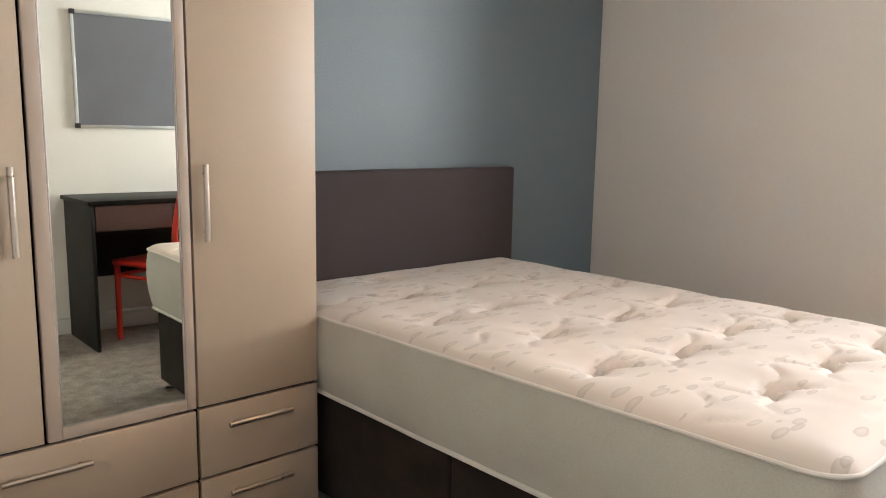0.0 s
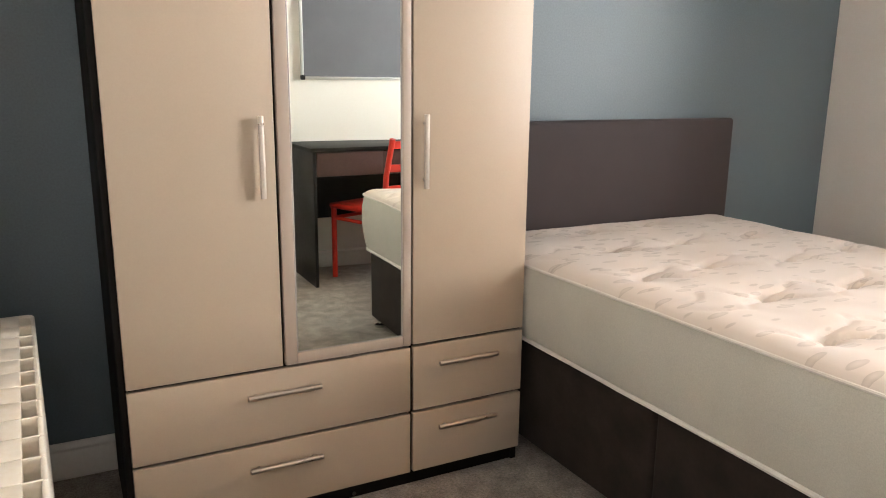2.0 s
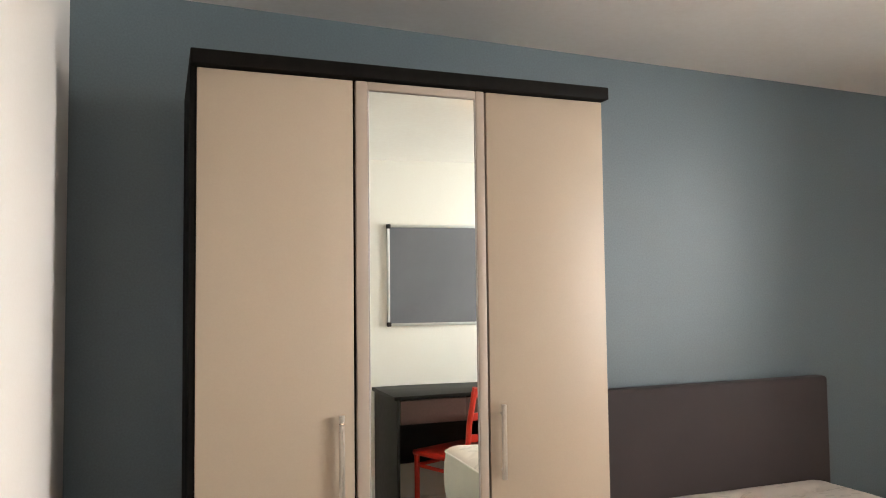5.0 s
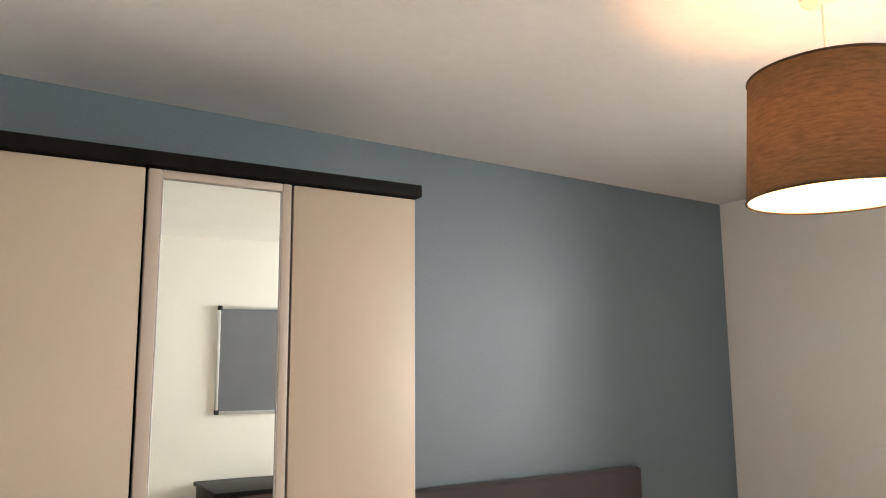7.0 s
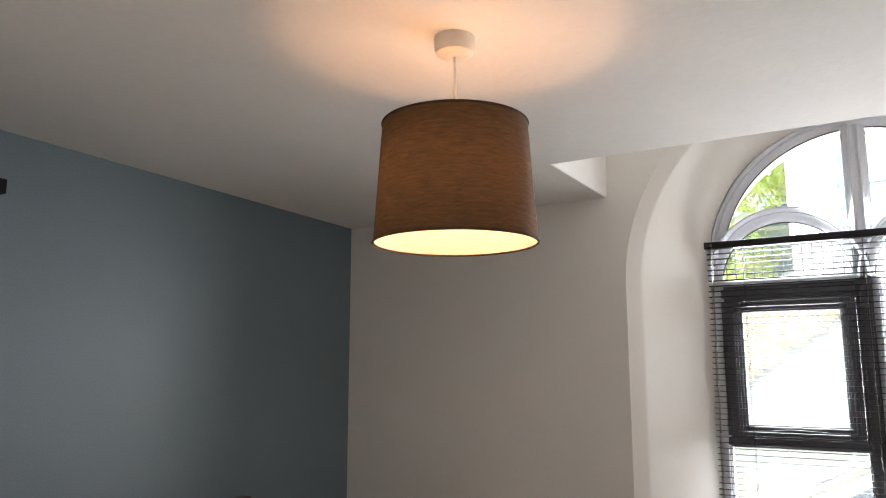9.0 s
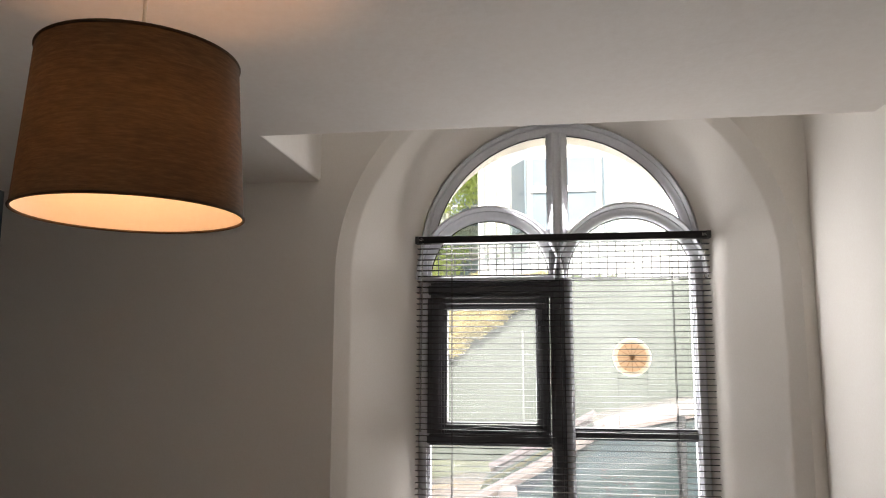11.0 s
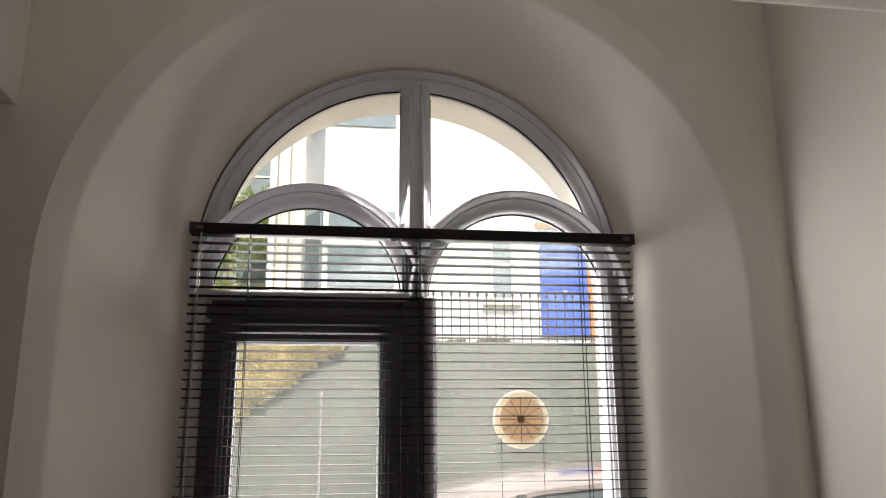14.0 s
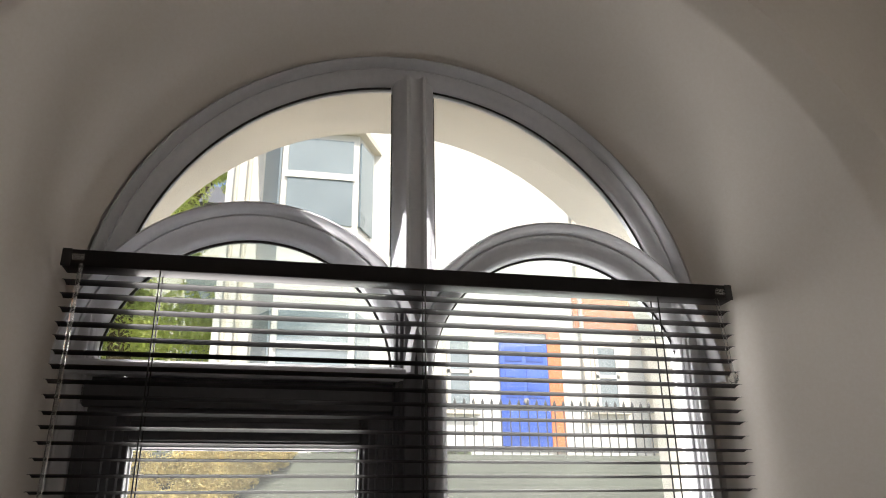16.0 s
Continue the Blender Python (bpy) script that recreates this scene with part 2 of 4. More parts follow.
def box(lo, hi, bevel=0.0, seg=2, bm=None):
    out = bm or bmesh.new()
    tmp = bmesh.new()
    bmesh.ops.create_cube(tmp, size=1)
    size = [h - l for l, h in zip(lo, hi)]
    mid = [(h + l) / 2 for l, h in zip(lo, hi)]
    for v in tmp.verts:
        v.co = Vector([c * s + m for c, s, m in zip(v.co, size, mid)])
    if bevel:
        bmesh.ops.bevel(tmp, geom=tmp.edges[:], offset=min(bevel, min(size) * 0.45), segments=seg, profile=0.5, affect="EDGES")
    return merge(out, tmp)


def merge(out, tmp):
    me = bpy.data.meshes.new("tmp")
    tmp.to_mesh(me)
    tmp.free()
    out.from_mesh(me)
    bpy.data.meshes.remove(me)
    return out


def tube(path, radius, seg=10, bm=None, closed=False):
    """A round bar along a line of points."""
    out = bm or bmesh.new()
    pts = [Vector(p) for p in path]
    rings = []
    n = len(pts)
    up = None
    for i, p in enumerate(pts):
        a = pts[i - 1] if (i or closed) else p
        b = pts[(i + 1) % n] if (i < n - 1 or closed) else p
        d = (b - a).normalized()
        if up is None:
            up = d.orthogonal().normalized()
        up = (up - d * up.dot(d)).normalized()
        side = d.cross(up)
        rings.append([out.verts.new(p + radius * (math.cos(w) * up + math.sin(w) * side)) for w in (2 * math.pi * k / seg for k in range(seg))])
    for i in range(n if closed else n - 1):
        r, q = rings[i], rings[(i + 1) % n]
        for k in range(seg):
            out.faces.new((r[k], r[(k + 1) % seg], q[(k + 1) % seg], q[k]))
    if not closed:
        out.faces.new(rings[0][::-1])
        out.faces.new(rings[-1])
    return out


def prism(points, z0, z1, bevel=0.0):
    """A plan outline raised from z0 to z1."""
    bm = bmesh.new()
    lo = [bm.verts.new((x, y, z0)) for x, y in points]
    f = bm.faces.new(lo)
    up = bmesh.ops.extrude_face_region(bm, geom=[f])
    for v in up["geom"]:
        if isinstance(v, bmesh.types.BMVert):
            v.co.z = z1
    if bevel:
        bmesh.ops.bevel(bm, geom=bm.edges[:], offset=bevel, segments=3, affect="EDGES")
    return bm


def lathe(profile, seg=48, closed=False):
    """Radius and height rows turned about the upright axis."""
    bm = bmesh.new()
    rings = [[bm.verts.new((r * math.cos(2 * math.pi * k / seg), r * math.sin(2 * math.pi * k / seg), z)) for k in range(seg)] for r, z in profile]
    rows = len(rings)
    for i in range(rows if closed else rows - 1):
        a, b = rings[i], rings[(i + 1) % rows]
        for k in range(seg):
            bm.faces.new((a[k], a[(k + 1) % seg], b[(k + 1) % seg], b[k]))
    return bm


# ---- the room: blue wall at y 0, radiator wall at x XD, window wall at x XB, desk wall sloping along y YC(x) ----
XD, XB, H, HTOP = -0.34, 3.097, 2.22, 2.86
CUT_X, CUT_Y = 2.548, -1.327
GZ_OUT = -0.25
XDN = XD + 0.115  # the radiator wall closes in slightly towards the desk wall


def ZC(x, y=0.0):
    return H + 0.021 * (XB - x) * max(0.0, 1 + y / 3.3)


def YC(x):
    """The desk wall in plan: askew, easing square towards the window corner."""
    u = max(0.0, (x - 2.25) / 0.6)
    eased = u ** 3 - u ** 4 / 2 if u < 1 else u - 0.5
    return -3.085 + 0.12 * (x - 2.25) - 0.0852 * eased


thing("floor", prism([(XD - 0.2, 0.2), (XB + 0.3, 0.2), (XB + 0.3, YC(XB) - 0.2), (XD - 0.2, YC(XD) - 0.2)], -0.12, 0.0), M_CARPET, "grey-brown speckled fitted carpet", "floor", "structure")
thing("wall_blue", box((XD - 0.2, 0.0, 0.0), (XB + 0.0, 0.2, HTOP), 0), M_BLUE, "slate-blue painted feature wall behind the bed and wardrobe", "wall", "structure", smooth=False)
thing("wall_radiator", prism([(XD, 0.0), (XD - 0.2, 0.0), (XD - 0.2, YC(XD) - 0.2), (XDN, YC(XDN) - 0.2), (XDN, YC(XDN))], 0.0, HTOP), M_WALL, "cream painted wall with a radiator on it", "wall", "structure", smooth=False)
thing("wall_desk", prism([(XDN, YC(XDN))] + [(q, YC(q)) for q in np.linspace(2.2, XB, 19)] + [(XB, YC(XB) - 0.2), (XDN, YC(XDN) - 0.2)], 0.0, HTOP), M_WALL, "cream painted wall behind the desk", "wall", "structure")

# lowered ceiling, cut away in front of the arched window
bm = bmesh.new()
E = 0.022
CX, CY = CUT_X - E, CUT_Y + E * 0.3
N = 12


def sheet(bm, x0, x1, y_top, y_low):
    rows = []
    for i in range(N + 1):
        x = x0 + (x1 - x0) * i / N
        rows.append([bm.verts.new((x, y_top + (y_low(x) - y_top) * j / N, ZC(x, y_top + (y_low(x) - y_top) * j / N))) for j in range(N + 1)])
    for a, b in zip(rows, rows[1:]):
        for j in range(N):
            bm.faces.new((a[j], a[j + 1], b[j + 1], b[j]))


sheet(bm, XD - 0.02, CX, 0.0, lambda x: CY)
sheet(bm, XD - 0.02, CX, CY, lambda x: YC(x) - 0.01)
sheet(bm, CX, XB, 0.0, lambda x: CY)
edge_line = [(CX, CUT_X, YC(CX) - 0.01, YC(CUT_X) - 0.01), (CX, CUT_X, CY, CUT_Y), (XB, XB, CY, CUT_Y)]
cut_rows = []
for xa, xb, ya, yb in edge_line:
    col = []
    for f, dz in ((0.0, 0.0), (0.45, 0.10), (0.80, 0.42), (1.0, 1.0)):
        x, y = xa + (xb - xa) * f, ya + (yb - ya) * f
        col.append(bm.verts.new((x, y, ZC(xa, ya) + E * dz)))
    col.append(bm.verts.new((xb, yb, HTOP)))
    cut_rows.append(col)
for a, b in zip(cut_rows, cut_rows[1:]):
    for k in range(4):
        bm.faces.new((a[k], b[k], b[k + 1], a[k + 1]))
bmesh.ops.remove_doubles(bm, verts=bm.verts[:], dist=0.0005)
box((XD, YC(XD), HTOP + 0.002), (CUT_X, 0.0, HTOP + 0.1), 0, 2, bm)
box((CUT_X, CUT_Y, HTOP + 0.002), (XB, 0.0, HTOP + 0.1), 0, 2, bm)
thing("ceiling", bm, M_CEIL, "cream stippled ceiling lowered and cut back before the window", "ceiling", "structure", smooth=False)
thing("ceiling_alcove", prism([(CUT_X - 0.1, CUT_Y + 0.1), (XB + 0.1, CUT_Y + 0.1), (XB + 0.1, YC(XB) - 0.1), (CUT_X - 0.1, YC(CUT_X) - 0.1)], HTOP + 0.002, HTOP + 0.1), M_CEIL, "cream upper ceiling over the window recess", "ceiling", "structure")

# window wall with its splayed arched recess
SILL = 0.82
NA = 40


def arch(x, yc, zc, r, z0, n=NA):
    pts = [(x, yc + r, z0 + (zc - z0) * i / 6) for i in range(6)]
    pts += [(x, yc + r * math.cos(math.pi * i / n), zc + r * math.sin(math.pi * i / n)) for i in range(n + 1)]
    return pts + [(x, yc - r, zc - (zc - z0) * i / 6) for i in range(1, 7)]


def wall_face(bm, x, hole, rect):
    (y0, z0), (y1, z1) = rect
    outer = [bm.verts.new((x, a, b)) for a, b in ((y1, z0), (y1, z1), (y0, z1), (y0, z0))]
    loops = [outer, hole]
    edges = []
    for lp in loops:
        for i, v in enumerate(lp):
            w = lp[(i + 1) % len(lp)]
            e = bm.edges.get((v, w)) or bm.edges.new((v, w))
            edges.append(e)
    bmesh.ops.triangle_fill(bm, use_beauty=True, edges=edges)


bm = bmesh.new()
YW = -2.206
RECESS = [arch(XB, YW, 1.857, 0.815, SILL - 0.03), arch(XB + 0.006, YW, 1.857, 0.808, SILL - 0.02), arch(XB + 0.034, YW, 1.857, 0.768, SILL - 0.01), arch(XB + 0.044, YW, 1.86, 0.758, SILL),
          arch(XB + 0.29, YW, 1.948, 0.592, SILL), arch(XB + 0.315, YW, 1.956, 0.568, SILL), arch(XB + 0.326, YW, 1.959, 0.558, SILL), arch(XB + 0.42, YW, 1.959, 0.558, SILL)]
OUTER = [arch(XB + 0.421, YW, 1.959, 0.560, SILL), arch(XB + 0.4215, YW, 1.918, 0.578, SILL), arch(XB + 0.60, YW, 1.918, 0.578, SILL)]
loops = [[bm.verts.new(p) for p in prof] for prof in RECESS]
for a, b in zip(loops, loops[1:]):
    for k in range(len(a)):
        bm.faces.new((a[k], a[(k + 1) % len(a)], b[(k + 1) % len(a)], b[k]))
wall_face(bm, XB, loops[0], ((YC(XB) - 0.1, 0.0), (0.0, HTOP)))
thing("wall_window", bm, M_WALL, "thick cream wall with a deep splayed arched window recess", "wall", "structure")
M_SAND = surface("pale_limewash", (0.86, 0.79, 0.69), 0.85, 0.1, 3, 60, 0.3, 0.004)
bm = bmesh.new()
loops = [[bm.verts.new(p) for p in prof] for prof in OUTER]
for a, b in zip(loops, loops[1:]):
    for k in range(len(a)):
        bm.faces.new((a[k], a[(k + 1) % len(a)], b[(k + 1) % len(a)], b[k]))
wall_face(bm, XB + 0.60, loops[-1], ((YC(XB) - 0.1, GZ_OUT), (0.0, HTOP)))
thing("wall_outer", bm, M_SAND, "pale limewashed outer wall with an arched window opening", "wall", "structure")


def skirting(name, a, b):
    """A moulded board along the foot of a wall from a to b; the room lies to the left of the way."""
    ax, ay = a
    bx, by = b
    d = Vector((bx - ax, by - ay)).normalized()
    n = Vector((-d.y, d.x))
    prof = [(0.0, 0.0), (0.018, 0.0), (0.018, 0.077), (0.014, 0.086), (0.016, 0.095), (0.010, 0.106), (0.0, 0.111)]
    bm = bmesh.new()
    rows = [[bm.verts.new((px + n.x * o, py + n.y * o, z)) for o, z in prof] for px, py in (a, b)]
    for k in range(len(prof)):
        bm.faces.new((rows[0][k], rows[0][(k + 1) % len(prof)], rows[1][(k + 1) % len(prof)], rows[1][k]))
    bm.faces.new(rows[0])
    bm.faces.new(rows[1])
    thing(name, bm, M_TRIM, "cream moulded skirting board along the wall foot", "baseboard", "structure")


skirting("baseboard", (XB, 0.0), (XD, 0.0))
skirting("baseboard", (XD, -0.02), (XDN, YC(XDN) + 0.02))
skirting("baseboard", (XDN, YC(XDN)), (2.55, YC(2.55)))
skirting("baseboard", (2.55, YC(2.55)), (XB, YC(XB)))
skirting("baseboard", (XB, YC(XB) + 0.02), (XB, -0.02))


# ---- wardrobe ----
def bar_handle(parent, a, b, out=0.016, r=0.0070):
    """A steel bar on two posts, on a front that faces -y."""
    a, b = Vector(a), Vector(b)
    d = (b - a)
    bm = tube([a + Vector((0, -out, 0)), b + Vector((0, -out, 0))], r, 14)
    for f in (0.12, 0.88):
        p = a + d * f
        tube([p, p + Vector((0, -out, 0))], r * 0.6, 10, bm)
    part("handle", bm, M_STEEL, parent, "brushed steel bar handle")


def wardrobe():
    w = base("wardrobe", (0, 0, 0), "taupe three-door wardrobe with centre mirror and four drawers", "wardrobe")
    F = -0.515
    T = 0.018
    part("side_panel", box((-0.026, F + 0.004, 0.0), (-0.011, -0.025, 1.937), 0.001), M_CARCASS, w, "black ash side panel")
    part("side_panel", box((1.094, F + T + 0.004, 0.0), (1.112, -0.025, 1.937), 0.001), M_CARCASS, w, "black ash side panel")
    part("back_panel", box((0.006, -0.030, 0.05), (1.094, -0.022, 1.937)), M_CARCASS, w)
    part("divider", box((0.729, F + T + 0.004, 0.05), (0.747, -0.03, 1.937)), M_CARCASS, w)
    part("shelf", box((0.006, F + T + 0.004, 0.425), (1.094, -0.03, 0.443)), M_CARCASS, w)
    part("top_panel", box((-0.026, F - 0.022, 1.938), (1.120, -0.022, 1.974), 0.003), M_CARCASS, w, "black ash overhanging top")
    part("plinth", box((0.006, F + 0.03, 0.0), (1.094, F + 0.048, 0.05)), M_CARCASS, w, "black plinth")
    g = 0.0036
    d1 = part("door", box((-0.010, F, 0.442 + g), (0.373 - g, F + T, 1.934), 0.0018), M_DOOR, w)
    d3 = part("door", box((0.738 + g, F, 0.442 + g), (1.108, F + T, 1.934), 0.0018), M_DOOR, w)
    dm = part("mirror_door", box((0.373 + g, F + 0.004, 0.442 + g), (0.738 - g, F + T, 1.934), 0.0018), M_FRAME, w)
    x0, x1, z0, z1 = 0.373 + g, 0.738 - g, 0.442 + g, 1.934
    fw = 0.031
    for nm, lo, hi in (("frame_stile", (x0, z0), (x0 + fw, z1)), ("frame_stile", (x1 - fw + 0.006, z0), (x1, z1)), ("frame_rail", (x0 + fw, z0), (x1 - fw + 0.006, z0 + fw)), ("frame_rail", (x0 + fw, z1 - 0.022), (x1 - fw + 0.006, z1))):
        part(nm, box((lo[0], F - 0.004, lo[1]), (hi[0], F + 0.0035, hi[1]), 0.003), M_FRAME, dm)
    part("mirror", box((x0 + fw + 0.001, F + 0.001, z0 + fw + 0.001), (x1 - fw + 0.005, F + 0.0035, z1 - 0.023)), M_MIRROR, dm, "tall clear mirror")
    bm = bmesh.new()
    bx0, bx1, bz0, bz1 = x0 + fw + 0.002, x1 - fw + 0.004, z0 + fw + 0.002, z1 - 0.024
    tube([(bx0, F, bz0), (bx1, F, bz0), (bx1, F, bz1), (bx0, F, bz1)], 0.0022, 8, bm, True)
    part("bead", bm, M_BEAD, dm, "thin silver bead round the mirror")
    bar_handle(d1, (0.334, F, 0.890), (0.334, F, 1.088))
    bar_handle(d3, (0.774, F, 0.890), (0.774, F, 1.087))
    g = 0.0046
    for lo, hi, hx in (((-0.010, 0.240 + g), (0.738 - g, 0.442 - g), (0.272, 0.467)), ((-0.010, 0.052), (0.738 - g, 0.240 - g), (0.270, 0.466)),
                       ((0.738 + g, 0.240 + g), (1.108, 0.442 - g), (0.820, 1.014)), ((0.738 + g, 0.052), (1.108, 0.240 - g), (0.820, 1.013))):
        dr = part("drawer", box((lo[0], F, lo[1]), (hi[0], F + T, hi[1]), 0.0018), M_DOOR, w)
        zc = (0.378 if lo[1] > 0.2 else 0.174) + (0.004 if lo[0] > 0.5 else 0.0) + (0.006 if lo[0] > 0.5 and lo[1] < 0.2 else 0.0)
        bar_handle(dr, (hx[0], F, zc), (hx[1], F, zc))
    part("screw_cap", lathe([(0.0, 0.0), (0.006, 0.0), (0.006, 0.003), (0.0, 0.004)], 12), M_CHROME, w).matrix_local = pose(0.568, F + 0.030, 0.012, 90)
    return w


wardrobe()


# ---- bed ----
BX0, BX1, BY0, BY1 = 1.14, 2.36, -0.085, -1.965
BED_TURN = 1.3
BED_X = (BX0 + BX1) / 2 + 1.025 * math.sin(radians(BED_TURN))


def rounded(x0, y0, x1, y1, r, n=8):
    pts = []
    for cx, cy, a0 in ((x1 - r, y1 - r, 0), (x0 + r, y1 - r, 90), (x0 + r, y0 + r, 180), (x1 - r, y0 + r, 270)):
        pts += [(cx + r * math.cos(radians(a0 + 90 * i / n)), cy + r * math.sin(radians(a0 + 90 * i / n))) for i in range(n + 1)]
    return pts


def divan():
    d = base("divan_base", (BED_X, -1.02, 0), "dark brown suede divan base in two halves", "bed base", turn=BED_TURN)
    hw, hl = 0.605, 0.935
    for y0, y1 in ((0.003, hl), (-hl, -0.003)):
        h = part("base_half", box((-hw, y0, 0.045), (hw, y1, 0.386), 0.012, 3), M_SUEDE, d)
        for sx in (-1, 1):
            for yy in (y0 + 0.04, y1 - 0.04):
                g = part("glide_foot", lathe([(0.0, 0.0), (0.022, 0.0), (0.026, 0.006), (0.026, 0.014), (0.012, 0.020), (0.010, 0.046), (0.0, 0.046)], 20), M_CHROME, h, "chrome glide foot")
                g.location = (sx * (hw - 0.03), yy, 0.0)
    return d


divan()


def tuft_height(x, y):
    """Height of the quilted top: pillows pulled down at staggered tufts, with creases between them."""
    px, py = 0.305, 0.30
    best, bx, by = 9.0, 0.0, 0.0
    for row in range(-1, 7):
        for col in range(-1, 5):
            tx = BX0 + 0.16 + px * col + (0.15 if row % 2 else 0.0) + 0.02 * math.sin(row * 3.1 + col * 5.3)
            ty = BY0 - 0.115 - py * row + 0.02 * math.cos(row * 4.7 + col * 2.9)
            d = math.hypot(x - tx, y - ty)
            if d < best:
                best, bx, by = d, x - tx, y - ty
    dip = -0.024 * math.exp(-(best / 0.022) ** 2) - 0.015 * math.exp(-(best / 0.085) ** 2)
    crease = 0.0
    for ang in (0.35, 2.6, -0.5, 3.6):
        along = bx * math.cos(ang) + by * math.sin(ang)
        off = bx * math.sin(ang) - by * math.cos(ang) + 0.012 * math.sin(along * 40)
        if along > 0:
            crease += -0.013 * math.exp(-(off / 0.010) ** 2) * math.exp(-(along / 0.18) ** 2)
    n = noise.noise(Vector((x * 5, y * 5, 0.3))) * 0.004 + noise.noise(Vector((x * 16, y * 16, 2.3))) * 0.0015
    return dip + crease + n


def mattress():
    m = base("mattress", (1.738, (BY0 + BY1) / 2 + 0.004, 0.387), "bare ivory quilted mattress with a leaf print", "mattress", turn=0.6)
    cx, cy = (BX0 + BX1) / 2, (BY0 + BY1) / 2
    hx, hy = (BX1 - BX0) / 2, (BY0 - BY1) / 2
    ZT = 0.235

    def loft(x, y):
        """The filling stands a little higher along the near side and towards the foot."""
        return 1 + (1 - x / hx) / 2 * (0.027 + 0.111 * (1 - y / hy) / 2)

    r = 0.07
    # top
    bm = bmesh.new()
    NX, NY = 110, 165
    grid = []
    for i in range(NX + 1):
        col = []
        for j in range(NY + 1):
            u, v = -1 + 2 * i / NX, -1 + 2 * j / NY
            x, y = u * hx, v * hy
            ex, ey = abs(x) - (hx - r), abs(y) - (hy - r)
            if ex > 0 and ey > 0:
                L = math.hypot(ex, ey)
                mx = max(ex, ey)
                if L > 1e-9:
                    x = math.copysign(hx - r + ex / L * mx, x)
                    y = math.copysign(hy - r + ey / L * mx, y)
            e = min(hx - abs(x), hy - abs(y))
            if ex > 0 and ey > 0:
                e = r - max(ex, ey)
            k = min(1.0, max(e, 0) / 0.10)
            crown = 0.030 * math.sqrt(max(0.0, 1 - (1 - k) ** 2))
            col.append(bm.verts.new((x, y, ZT * loft(x, y) + crown + tuft_height(x + cx, y + cy) * min(1.0, max(e, 0) / 0.13))))
        grid.append(col)
    for i in range(NX):
        for j in range(NY):
            bm.faces.new((grid[i][j], grid[i + 1][j], grid[i + 1][j + 1], grid[i][j + 1]))
    part("top_panel", bm, M_TICK, m, "ivory tufted top with grey leaf print")
    # border
    bm = bmesh.new()
    prof = [(-0.018, 0.0), (-0.005, 0.03), (0.006, 0.08), (0.011, 0.13), (0.009, 0.19), (0.0, ZT)]
    pts = []
    for k, (px, py) in enumerate(rounded(-hx, -hy, hx, hy, r)):
        pts.append(Vector((px, py)))
    dense = []
    for k, p in enumerate(pts):
        q = pts[(k + 1) % len(pts)]
        n = max(1, int((q - p).length / 0.05))
        dense += [p.lerp(q, i / n) for i in range(n)]
    rows = []
    for o, z in prof:
        row = []
        for p in dense:
            c = Vector((max(-hx + r, min(hx - r, p.x)), max(-hy + r, min(hy - r, p.y))))
            d = (p - c)
            d = d.normalized() if d.length > 1e-6 else Vector((0, 0))
            w = noise.noise(Vector((p.x * 4, p.y * 4, z * 6))) * 0.004
            row.append(bm.verts.new((p.x + d.x * (o + w), p.y + d.y * (o + w), z * loft(p.x, p.y))))
        rows.append(row)
    for a, b in zip(rows, rows[1:]):
        for k in range(len(dense)):
            bm.faces.new((a[k], a[(k + 1) % len(dense)], b[(k + 1) % len(dense)], b[k]))
    bm.faces.new(rows[0])
    part("border", bm, M_SIDE, m, "pale grey knitted border")
    for z, o in ((ZT, 0.002), (0.0085, -0.014)):
        line = []
        for p in dense:
            c = Vector((max(-hx + r, min(hx - r, p.x)), max(-hy + r, min(hy - r, p.y))))
            d = (p - c)
            d = d.normalized() if d.length > 1e-6 else Vector((0, 0))
            line.append((p.x + d.x * o, p.y + d.y * o, z * loft(p.x, p.y) + noise.noise(Vector((p.x * 7, p.y * 7, z))) * 0.002))
        part("piping", tube(line, 0.0045 if z > 0.1 else 0.0075, 8, None, True), M_PIPE, m, "pale tape edging")
    return m


mattress()
hb = base("headboard", (1.803, -0.05, 0.0), "plain dark charcoal-brown fabric headboard against the wall", "headboard")
hwid = 0.61
part("panel", box((-hwid, -0.030, 0.30), (hwid, 0.030, 1.034), 0.014, 4), M_HEADB, hb)
for sx in (-1, 1):
    part("strut", box((sx * 0.38 - 0.03, 0.031, 0.10), (sx * 0.38 + 0.03, 0.048, 0.80), 0.003), M_CARCASS, hb, "dark wooden strut")


